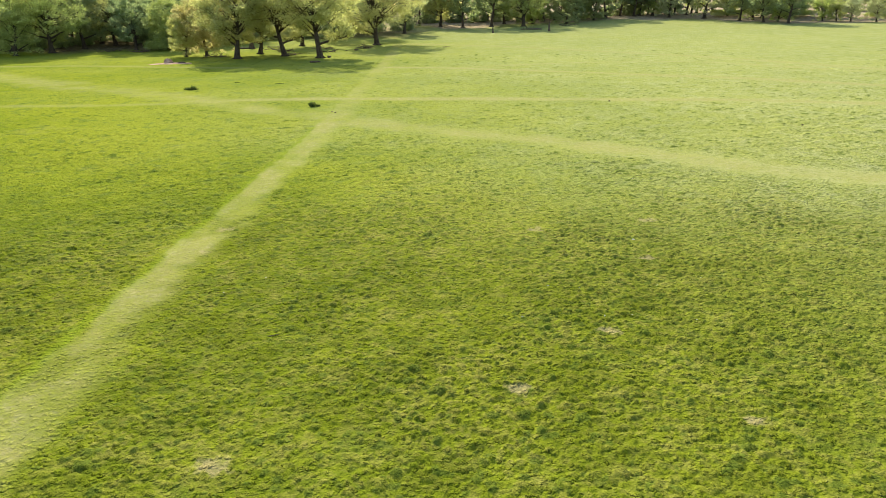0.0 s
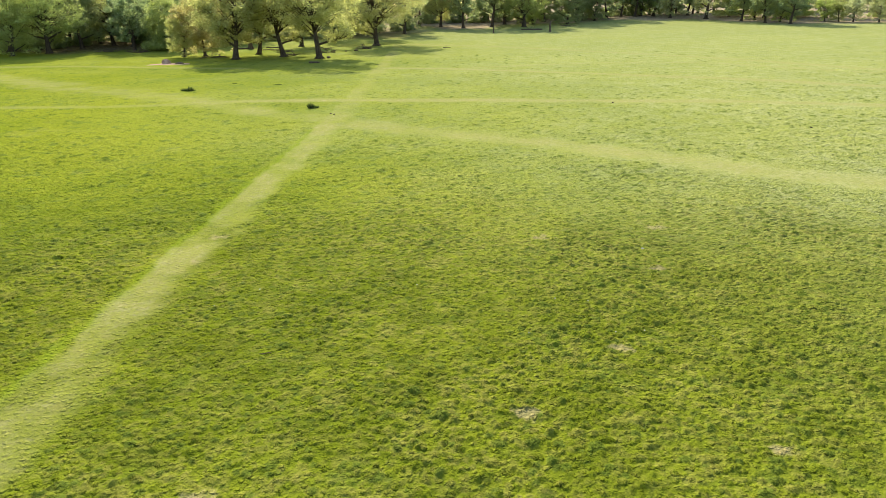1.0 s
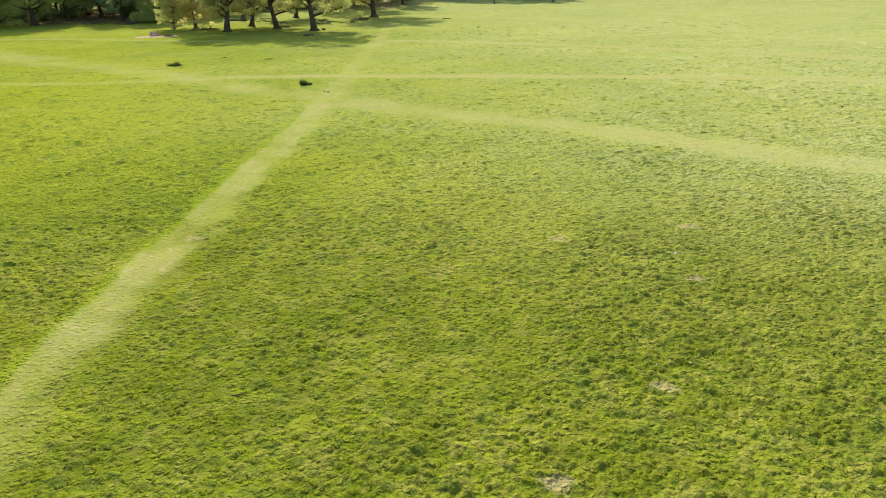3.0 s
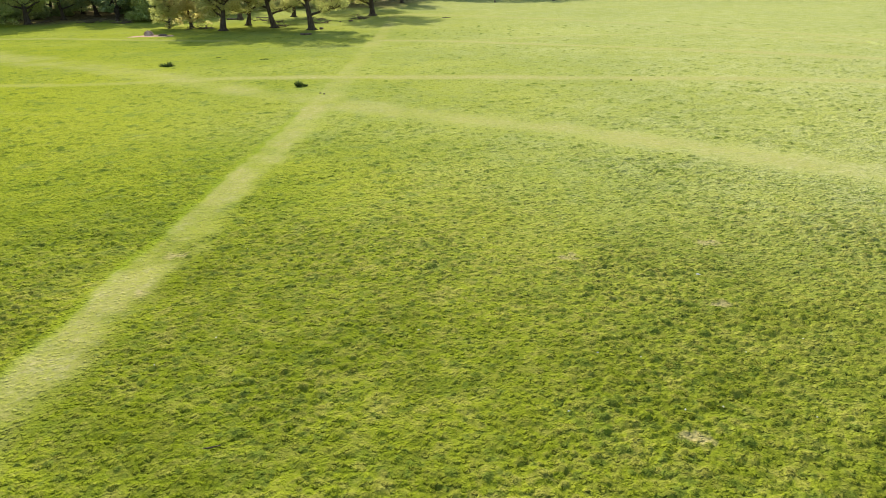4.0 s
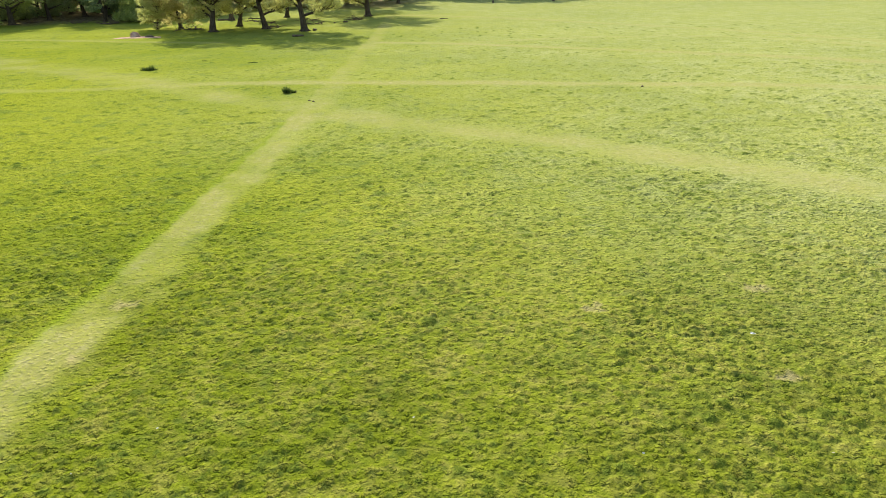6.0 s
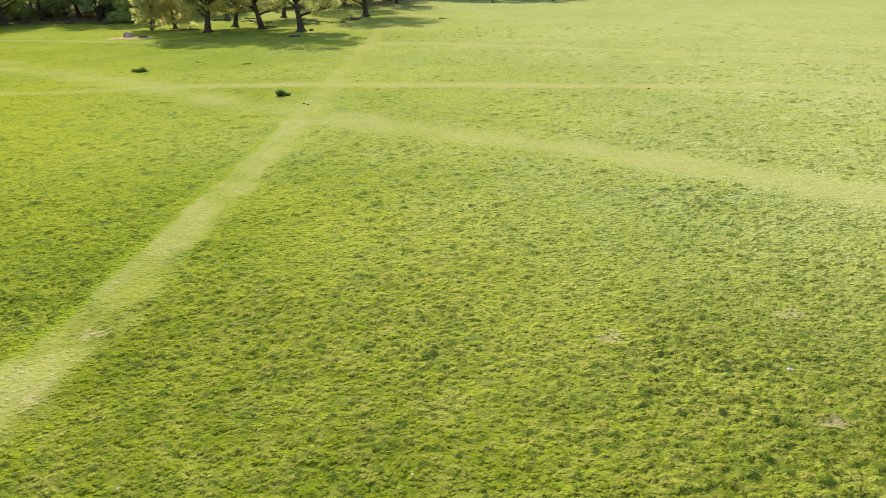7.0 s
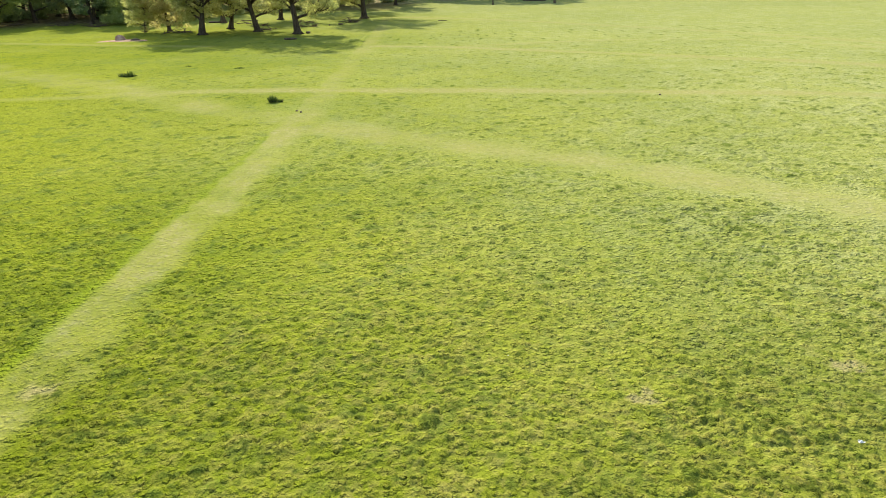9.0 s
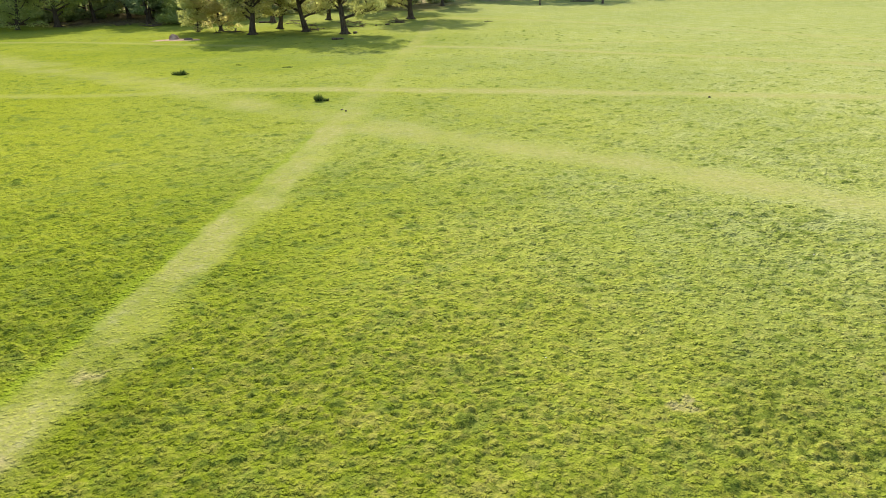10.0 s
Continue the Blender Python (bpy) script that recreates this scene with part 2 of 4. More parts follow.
def turf_colour(t, random_part):
    """Colour of the turf by place: lush, common and dry grass, trodden ground, dead leaves."""
    where = node(t, "NewGeometry").outputs["Position"]
    worn = stored(t, "wear")
    leafy = stored(t, "litter")
    large, mid, small = noise_tex(t, where, 0.035, 3), noise_tex(t, where, 0.35, 4, 0.6, 0.6), noise_tex(t, where, 2.2, 4, 0.65, 0.5)
    other = noise_tex(t, where, 0.9, 5, 0.65, 0.4)
    base = blend(t, span(t, large, 0.35, 0.65), LUSH, COMMON)
    base = blend(t, span(t, mid, 0.42, 0.66, 0, 0.6), base, COMMON)
    base = blend(t, span(t, small, 0.50, 0.72, 0, 0.7), base, LUSH)
    base = blend(t, times(t, span(t, other, 0.50, 0.66, 0, 0.68), stored(t, "straw")), base, DRY)
    base = blend(t, span(t, noise_tex(t, where, 0.55, 3), 0.54, 0.68, 0, 0.6), base, CLOVER)
    # Towards the east and far side, haze is painted into the dry turf.
    base = blend(t, times(t, times(t, stored(t, "dry_haze"), span(t, small, 0.2, 0.6, 0.65, 0.95)), span(t, mid, 0.3, 0.62, 1.0, 0.62)), base, DRY_HAZED)
    tip, own = stored(t, "tip"), stored(t, "own")
    dome, one, two = tufts(t, where, 4.2, 0.9)
    base = blend(t, times(t, span(t, one, 0.60, 0.95, 0.0, 0.4), stored(t, "straw")), base, DRY)
    base = blend(t, span(t, two, 0.0, 0.4, 0.35, 0.0), base, LUSH)
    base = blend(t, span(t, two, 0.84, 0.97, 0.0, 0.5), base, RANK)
    # Most hummock tops blend to straw: dead tips, and backlit glow in the colour.
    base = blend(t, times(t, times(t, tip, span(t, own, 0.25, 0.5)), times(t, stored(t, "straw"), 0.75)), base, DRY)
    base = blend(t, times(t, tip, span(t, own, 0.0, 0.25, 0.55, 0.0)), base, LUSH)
    if random_part is not None:
        base = blend(t, span(t, random_part, 0.66, 1.0, 0, 0.4), base, STRAW)
        base = blend(t, span(t, random_part, 0.0, 0.3, 0.35, 0), base, LUSH)
    fine = noise_tex(t, where, 9.0, 3, 0.7)
    # Near turf painted darker: coarser grass, and backlit turf's dimness seen from above.
    base = blend(t, times(t, stored(t, "coarse_dim"), span(t, mid, 0.3, 0.7, 0.75, 0.35)), base, COARSE_DIM)
    base = blend(t, times(t, stored(t, "verge"), 0.6), base, (0.19, 0.25, 0.016))
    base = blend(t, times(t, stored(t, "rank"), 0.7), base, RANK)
    trodden = blend(t, span(t, small, 0.45, 0.75), WORN, WORN_PALE)
    trodden = blend(t, span(t, fine, 0.35, 0.7, 0.0, 0.6), trodden, COMMON)
    patchy = times(t, worn, span(t, other, 0.30, 0.62, 0.72, 1.0))
    base = blend(t, patchy, base, trodden)
    base = blend(t, times(t, stored(t, "bald"), 0.6), base, (0.37, 0.285, 0.15))
    dead = blend(t, span(t, other, 0.38, 0.62), (0.075, 0.052, 0.031), (0.24, 0.175, 0.11))
    bracken = blend(t, span(t, other, 0.34, 0.60), (0.20, 0.145, 0.09), (0.46, 0.35, 0.24))
    dead = blend(t, span(t, stored(t, "dry_haze"), 0.75, 1.0), dead, bracken)
    return blend(t, leafy, base, dead), where, fine, small


RANK, COARSE_DIM = (0.075, 0.115, 0.014), (0.092, 0.112, 0.005)
LUSH, COMMON, DRY, STRAW = (0.155, 0.198, 0.013), (0.258, 0.278, 0.022), (0.32, 0.275, 0.075), (0.38, 0.335, 0.12)
CLOVER, WORN, WORN_PALE, DRY_HAZED = (0.11, 0.155, 0.03), (0.315, 0.275, 0.122), (0.47, 0.385, 0.235), (0.385, 0.385, 0.165)


def turf_material():
    m, t, p, out = material("turf")
    colour, where, fine, small = turf_colour(t, None)
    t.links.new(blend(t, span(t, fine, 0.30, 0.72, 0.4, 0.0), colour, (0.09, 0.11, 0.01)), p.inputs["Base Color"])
    p.inputs["Roughness"].default_value, p.inputs["Specular IOR Level"].default_value = 1.0, 0.0
    near, worn = stored(t, "near"), stored(t, "wear")
    lumps, nap = noise_tex(t, where, 3.0, 4, 0.62), noise_tex(t, where, 16.0, 3, 0.65)
    firm = span(t, worn, 0.03, 0.4, 1.0, 0.42)
    last = None
    for high, size, strength in ((lumps, 0.16, span(t, near, 0.0, 1.0, 0.7, 0.25)), (tufts(t, where, 4.6, 0.9)[0], 0.19, span(t, near, 0.0, 1.0, 0.48, 0.9)), (tufts(t, where, 9.0, 0.9)[0], 0.07, span(t, near, 0.0, 1.0, 0.4, 0.7)), (nap, 0.03, span(t, near, 0.0, 1.0, 0.1, 0.9))):
        bump = node(t, "Bump")
        bump.inputs["Distance"].default_value = size
        t.links.new(times(t, firm, strength), bump.inputs["Strength"])
        t.links.new(high, bump.inputs["Height"])
        if last:
            t.links.new(last, bump.inputs["Normal"])
        last = bump.outputs[0]
    t.links.new(last, p.inputs["Normal"])
    return m


def leafy_material(name, colour_of, through_tint, share, gloss):
    """Thin leaf: reflects, shines a little and lets light through."""
    m, t, p, out = material(name)
    colour = colour_of(t)
    t.links.new(colour, p.inputs["Base Color"])
    p.inputs["Roughness"].default_value, p.inputs["Specular IOR Level"].default_value = 0.6, gloss
    shine = node(t, "BsdfTranslucent")
    t.links.new(blend(t, 1.0, colour, through_tint, "MULTIPLY"), shine.inputs["Color"])
    mix = node(t, "MixShader")
    mix.inputs[0].default_value = share
    t.links.new(p.outputs[0], mix.inputs[1])
    t.links.new(shine.outputs[0], mix.inputs[2])
    t.links.new(mix.outputs[0], out.inputs["Surface"])
    return m


def island(t):
    return node(t, "NewGeometry").outputs["Random Per Island"]


def foliage(name, dark, mid, light):
    def colour(t):
        c = blend(t, span(t, island(t), 0.0, 0.55), dark, mid)
        c = blend(t, span(t, island(t), 0.5, 1.0), c, light)
        place = node(t, "TexCoord").outputs["Object"]
        c = blend(t, span(t, noise_tex(t, place, 0.22, 2), 0.40, 0.65, 0.0, 0.6), c, mid)
        own = node(t, "ObjectInfo").outputs["Random"]
        return blend(t, span(t, own, 0.0, 1.0, 0.0, 0.35), c, (0.33, 0.32, 0.15))
    return leafy_material(name, colour, (1.4, 1.38, 0.95), 0.6, 0.05)


def bark_material(name, dark, light):
    m, t, p, out = material(name)
    place = node(t, "TexCoord").outputs["Object"]
    stretch = node(t, "Mapping")
    stretch.inputs["Scale"].default_value = (1, 1, 0.25)
    t.links.new(place, stretch.inputs["Vector"])
    furrow = noise_tex(t, stretch.outputs[0], 5.0, 5, 0.7, 0.4)
    blotch = noise_tex(t, place, 0.8, 3)
    c = blend(t, span(t, furrow, 0.35, 0.65), dark, light)
    c = blend(t, span(t, blotch, 0.55, 0.75, 0, 0.5), c, (0.07, 0.075, 0.03))
    t.links.new(c, p.inputs["Base Color"])
    p.inputs["Roughness"].default_value, p.inputs["Specular IOR Level"].default_value = 0.9, 0.15
    bump = node(t, "Bump")
    bump.inputs["Strength"].default_value, bump.inputs["Distance"].default_value = 0.9, 0.27
    t.links.new(furrow, bump.inputs["Height"])
    t.links.new(bump.outputs[0], p.inputs["Normal"])
    return m


TURF = turf_material()
BLADE = leafy_material("grass_blade", lambda t: blend(t, 1.0, turf_colour(t, island(t))[0], (1.35, 1.35, 1.1), "MULTIPLY"), (1.2, 1.15, 1.0), 0.5, 0.02)
OAK_BARK = bark_material("oak_bark", (0.035, 0.024, 0.014), (0.10, 0.075, 0.048))
DEAD_WOOD = bark_material("dead_wood", (0.06, 0.041, 0.025), (0.17, 0.125, 0.08))
LEAF_GOLD = foliage("young_oak_leaf", (0.27, 0.29, 0.10), (0.42, 0.43, 0.17), (0.56, 0.55, 0.27))
LEAF_GREEN = foliage("fresh_leaf", (0.20, 0.26, 0.085), (0.35, 0.41, 0.135), (0.52, 0.56, 0.23))
LEAF_AMBER = foliage("golden_oak_leaf", (0.28, 0.25, 0.10), (0.40, 0.36, 0.16), (0.52, 0.47, 0.25))
# Greyed and lightened, the haze of distance being put into the leaf.
LEAF_HAZED = foliage("hazed_leaf", (0.31, 0.34, 0.20), (0.43, 0.46, 0.28), (0.57, 0.58, 0.39))
LEAF_DARK = foliage("wood_leaf", (0.16, 0.22, 0.11), (0.27, 0.33, 0.17), (0.41, 0.46, 0.25))


# ---- building helpers ----
def mesh_from(name, verts, faces, mat, attributes=None, flat=True):
    """A mesh from arrays; faces is an n x 3 or n x 4 array."""
    verts, faces = np.asarray(verts, np.float32), np.asarray(faces, np.int32)
    me = bpy.data.meshes.new(name)
    me.vertices.add(len(verts))
    me.vertices.foreach_set("co", verts.ravel())
    k = faces.shape[1]
    me.loops.add(faces.size)
    me.loops.foreach_set("vertex_index", faces.ravel())
    me.polygons.add(len(faces))
    me.polygons.foreach_set("loop_start", np.arange(0, faces.size, k, dtype=np.int32))
    me.polygons.foreach_set("use_smooth", np.full(len(faces), not flat))
    for key, values in (attributes or {}).items():
        me.attributes.new(key, "FLOAT", "POINT").data.foreach_set("value", np.asarray(values, np.float32))
    me.materials.append(mat)
    me.update(calc_edges=True)
    return me


def part(name, me, parent, label=""):
    ob = new(name, me)
    ob.parent = parent
    return tagged(ob, label)


def tube(verts, faces, points, radii, sides=7, lumps=0.0, rng=random):
    """Adds a bent, tapered tube with a closed tip to the lists."""
    start = len(verts)
    for i, (p, r) in enumerate(zip(points, radii)):
        a, b = points[max(0, i - 1)], points[min(len(points) - 1, i + 1)]
        d = (Vector(b) - Vector(a)).normalized()
        u = d.orthogonal().normalized() if abs(d.z) < 0.9 else (Vector((1, 0, 0)) - d * d.x).normalized()
        v = d.cross(u)
        for k in range(sides):
            q = 2 * math.pi * k / sides
            rr = r * (1 + lumps * (rng.random() - 0.5))
            verts.append(tuple(Vector(p) + (u * math.cos(q) + v * math.sin(q)) * rr))
    for i in range(len(points) - 1):
        for k in range(sides):
            n = (k + 1) % sides
            faces.append((start + i * sides + k, start + i * sides + n, start + (i + 1) * sides + n, start + (i + 1) * sides + k))
    for end, flip in ((0, True), (len(points) - 1, False)):
        ring = [start + end * sides + k for k in range(sides)]
        mid = len(verts)
        verts.append(tuple(points[end]))
        for k in range(sides):
            a, b = ring[k], ring[(k + 1) % sides]
            faces.append((b, a, mid, mid) if flip else (a, b, mid, mid))


def tube_mesh(name, verts, faces, mat):
    me = bpy.data.meshes.new(name)
    me.from_pydata(verts, [], [f[:3] if f[2] == f[3] else f for f in faces])
    me.polygons.foreach_set("use_smooth", np.full(len(me.polygons), True))
    me.materials.append(mat)
    me.update()
    return me


# ---- ground ----
def steps(first, last, step):
    """Places from first to last, each as far from the one before as step says."""
    out = [first]
    while out[-1] < last:
        out.append(out[-1] + step(out[-1]))
    return out


def tags(x, y, w, crown=None, own=None, rank=None):
    """What the turf's material wants to know of each place."""
    zero = np.zeros_like(x)
    return {"wear": w, "litter": litter(x, y), "dry_haze": dry_haze(x, y), "straw": straw(x, y), "bald": bald(x, y), "verge": verge(x, y), "near": 1 - smooth(45, 80, y), "coarse_dim": 1 - smooth(26, 52, y + 9 * (grain(x, y, 9, 34) - 0.5) + 5 * (grain(x, y, 2.5, 35) - 0.5)),
            "tip": zero if crown is None else crown, "own": zero if own is None else own, "rank": zero if rank is None else rank}


def build_ground():
    """One sheet to the horizon: a fan of small faces where the walk looks, growing outwards from it."""
    ys = np.array([-v for v in steps(-12.5, 900, lambda v: 0.3 + (v + 12.5) * 0.08)][::-1] + steps(12.6, 3200, lambda v: max(0.075, (v - 24) * 0.0052) + max(0, v - 132) * 0.05))
    half = 5.5 + 0.69 * np.clip(ys, 12, 132)
    inner = np.linspace(-1, 1, 721)
    outer = np.array(steps(0.4, 2500, lambda v: 0.4 + v * 0.09))
    x = np.concatenate([-half[:, None] - outer[::-1], half[:, None] * inner, half[:, None] + outer], 1)
    ny, nx = x.shape
    y = np.repeat(ys, nx)
    x = x.ravel()
    w = wear(x, y)
    lift, crown, own, rank = sward(x, y, w)
    z = lie(x, y) + relief(x, y, w) + lift
    a = (np.arange(ny - 1)[:, None] * nx + np.arange(nx - 1)[None]).ravel()
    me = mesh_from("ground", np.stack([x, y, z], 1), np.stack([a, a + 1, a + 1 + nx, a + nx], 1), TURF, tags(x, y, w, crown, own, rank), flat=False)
    tagged(new("ground", me), "rough green parkland turf with dry straw patches", "ground", kind="structure")


PATH_LABELS = {
    "main": "straight pale footpath trodden through the grass",
    "cross": "broad faint trodden track bending across the field",
    "level": "narrow pale trodden track across the meadow",
    "upper": "thin pale footpath leading off from the tree shadow",
    "woodside": "pale grass track along the edge of the wood",
    "branch": "very faint trodden line forking through the grass",
    "far": "faint far footpath past the big oaks",
}


def build_path(key):
    half, strength, points = PATHS[key]
    step = 0.35 if key == "main" else 0.6
    p = way(points, step)
    d = np.gradient(p, axis=0)
    d /= np.hypot(d[:, 0], d[:, 1])[:, None]
    across = np.linspace(-1.75, 1.75, 21)
    x = (p[:, 0][:, None] - d[:, 1][:, None] * across * half)
    y = (p[:, 1][:, None] + d[:, 0][:, None] * across * half)
    lift = np.broadcast_to(0.045 - 0.10 * smooth(1.2, 1.75, np.abs(across)), x.shape).ravel()
    x, y = x.ravel(), y.ravel()
    w = wear(x, y)
    z = lie(x, y) + relief(x, y, w) + lift * (0.55 + smooth(60, 160, np.hypot(x, y)) * 0.3)
    n, k = len(p), len(across)
    a = (np.arange(n - 1)[:, None] * k + np.arange(k - 1)[None]).ravel()
    me = mesh_from("footpath", np.stack([x, y, z], 1), np.stack([a, a + k, a + 1 + k, a + 1], 1), TURF, tags(x, y, w), flat=False)
    tagged(new("footpath", me), PATH_LABELS[key], "footpath", "footpaths in the field", "structure")


build_ground()
for key in PATHS:
    build_path(key)


# ---- trees ----
def bent(rng, start, direction, length, rise, steps, shake):
    """A crooked line of points that bends upwards (or, with rise below 0, droops)."""
    p, d, out = Vector(start), Vector(direction).normalized(), [tuple(start)]
    for _ in range(steps):
        d = (d + Vector((rng.uniform(-shake, shake), rng.uniform(-shake, shake), rise + rng.uniform(-shake, shake) * 0.6))).normalized()
        p = p + d * (length / steps)
        out.append(tuple(p))
    return out


def leaf_clumps(rng, clumps, per_clump, size):
    """Many small leaf sprays round the clump centres, as diamonds slightly folded."""
    c = np.repeat(np.array([k[:3] for k in clumps]), per_clump, 0)
    r = np.repeat(np.array([k[3] for k in clumps]), per_clump)
    n = len(c)
    g = rng.normal(size=(n, 3))
    g /= np.linalg.norm(g, axis=1)[:, None]
    pos = c + g * (r * rng.random(n) ** 0.45)[:, None] * np.array([1, 1, 0.62])
    a = rng.normal(size=(n, 3)) * np.array([1, 1, 0.55])
    a /= np.linalg.norm(a, axis=1)[:, None]
    b = np.cross(a, rng.normal(size=(n, 3)) * 0.9 + np.array([0, 0, 1.0]))
    b /= np.linalg.norm(b, axis=1)[:, None]
    s = (size * rng.uniform(0.55, 1.3, n))[:, None]
    up = np.cross(a, b) * s * 0.16
    verts = np.stack([pos - a * s * 0.6, pos + b * s * 0.34 + up, pos + a * s * 0.6, pos - b * s * 0.34 + up], 1).reshape(-1, 3)
    i = np.arange(n)[:, None] * 4
    return verts, (i + np.array([[0, 1, 2, 3]]))


def broadleaf(seed, tall, spread, bole, girth, leaf, per_clump=42, size=0.5, twigs=3, low=0.0, split_limbs=True, bush=False, dome=110, far=False):
    """A broadleaved tree: flared trunk, crooked limbs with branches, and a crown of leaf sprays."""
    rng, nrng = random.Random(seed), np.random.default_rng(seed)
    root = new("oak_tree")
    verts, faces = [], []
    line = bent(rng, (0, 0, -0.4), (rng.uniform(-0.08, 0.08), rng.uniform(-0.08, 0.08), 1), tall * 0.62, 0.06, 9, 0.09)
    radii = [girth * (1.55 if i == 0 else 1.05 if i == 1 else 1.0 - 0.085 * i) for i in range(10)]
    line.insert(1, tuple(Vector(line[0]).lerp(Vector(line[1]), 0.45)))
    radii.insert(1, girth * 1.22)
    tube(verts, faces, line, radii, 10, 0.22, rng)
    for k in range(6):
        q = k * math.tau / 6 + rng.uniform(-0.3, 0.3)
        tube(verts, faces, [(0, 0, 0.75 * girth + 0.3), (math.cos(q) * girth * 1.3, math.sin(q) * girth * 1.3, 0.22), (math.cos(q) * girth * 2.3, math.sin(q) * girth * 2.3, -0.15)], [girth * 0.42, girth * 0.3, girth * 0.1], 6, 0.2, rng)
    clumps, limbs = [], []
    count = 9 if not bush else 12
    for k in range(count):
        f = bole / tall + (0.60 - bole / tall) * (k / (count - 1)) ** 0.9
        h = f * tall
        i = min(len(line) - 2, int(f / 0.62 * (len(line) - 1)))
        start = Vector(line[i]).lerp(Vector(line[i + 1]), 0.3)
        q = k * 2.4 + rng.uniform(-0.4, 0.4)
        reach = spread * (1.0 - 0.45 * max(0, f - 0.3)) * rng.uniform(0.78, 1.08) * (0.78 if k < 3 else 1.0)
        slope = 0.42 + 0.85 * (k / count) ** 1.3
        lv, lf = [], []
        limb = bent(rng, start, (math.cos(q), math.sin(q), slope), reach, 0.045 - (0.05 if k < 3 else 0), 7, 0.20)
        thick = girth * (0.46 - 0.024 * k)
        tube(lv, lf, limb, [thick * (1 - 0.12 * j) for j in range(8)], 6, 0.15, rng)
        for j in range(2, 8):
            for _ in range(twigs if j > 3 else 2):
                d = Vector(limb[j]) - Vector(limb[j - 1])
                side = Vector((rng.uniform(-1, 1), rng.uniform(-1, 1), rng.uniform(-0.35, 0.75)))
                twig = bent(rng, limb[j], d.normalized() * 0.5 + side, spread * rng.uniform(0.16, 0.32), 0.03, 4, 0.3)
                if not far:
                    tube(lv, lf, twig, [thick * 0.30 * (1 - 0.05 * j), thick * 0.22, thick * 0.15, thick * 0.1, thick * 0.05], 4, 0, rng)
                for e in (2, 4):
                    if rng.random() < 0.86:
                        clumps.append((*twig[e], rng.uniform(0.9, 1.75) * (spread / 11) ** 0.6))
        limbs.append((lv, lf))
    mid, half = bole + (tall - bole) * 0.5, (tall - bole) * 0.5
    lobes = [(rng.uniform(0, math.tau), rng.uniform(-0.3, 0.9), rng.uniform(-0.16, 0.12)) for _ in range(9)]
    for _ in range(dome):
        q, v = rng.uniform(0, math.tau), rng.uniform(-0.75, 1.0)
        swell = 1 + sum(k * max(0, math.cos(q - a)) ** 3 * max(0, 1 - abs(v - e) * 1.4) for a, e, k in lobes)
        rad = math.sqrt(max(0.02, 1 - v * v)) * rng.uniform(0.62, 0.95) * swell
        p = Vector((math.cos(q) * rad * spread, math.sin(q) * rad * spread, mid + v * half * rng.uniform(0.8, 0.97)))
        clumps.append((*p, rng.uniform(1.1, 2.1) * (spread / 11) ** 0.5))
        if rng.random() < (0.2 if far else 0.45):
            j = rng.randint(5, len(line) - 1)
            d = p - Vector(line[j])
            stem = bent(rng, line[j], d, d.length * 0.92, 0.0, 3, 0.12)
            tube(verts, faces, stem, [girth * 0.16, girth * 0.11, girth * 0.07, girth * 0.03], 4, 0, rng)
    for _ in range(int(low * 60)):
        q, e = rng.uniform(0, math.tau), spread * rng.uniform(0.35, 0.95)
        clumps.append((math.cos(q) * e, math.sin(q) * e, rng.uniform(0.9, bole + 1.5), rng.uniform(0.9, 1.6)))
    if split_limbs:
        for lv, lf in limbs:
            part("limb", tube_mesh("limb", lv, lf, OAK_BARK), root)
    else:
        for lv, lf in limbs:
            n = len(verts)
            verts += lv
            faces += [tuple(a + n for a in f) for f in lf]
    part("trunk", tube_mesh("trunk", verts, faces, OAK_BARK), root)
    lv, lf = leaf_clumps(nrng, clumps, per_clump, size)
    keep = lv.reshape(-1, 4, 3)[:, :, 2].min(1) > 0.25
    lv = lv.reshape(-1, 4, 3)[keep].reshape(-1, 3)
    part("crown", mesh_from("crown", lv, lf[:keep.sum()], leaf), root)
    return root


def plant(kind, x, y, turn, scale, name, label, group):
    ob = copy_thing(kind, pose(x, y, height(x, y) - 0.05, 0, 0, turn))
    ob.scale = (scale, scale, scale)
    ob.name = name
    return tagged(ob, label, "tree", group)


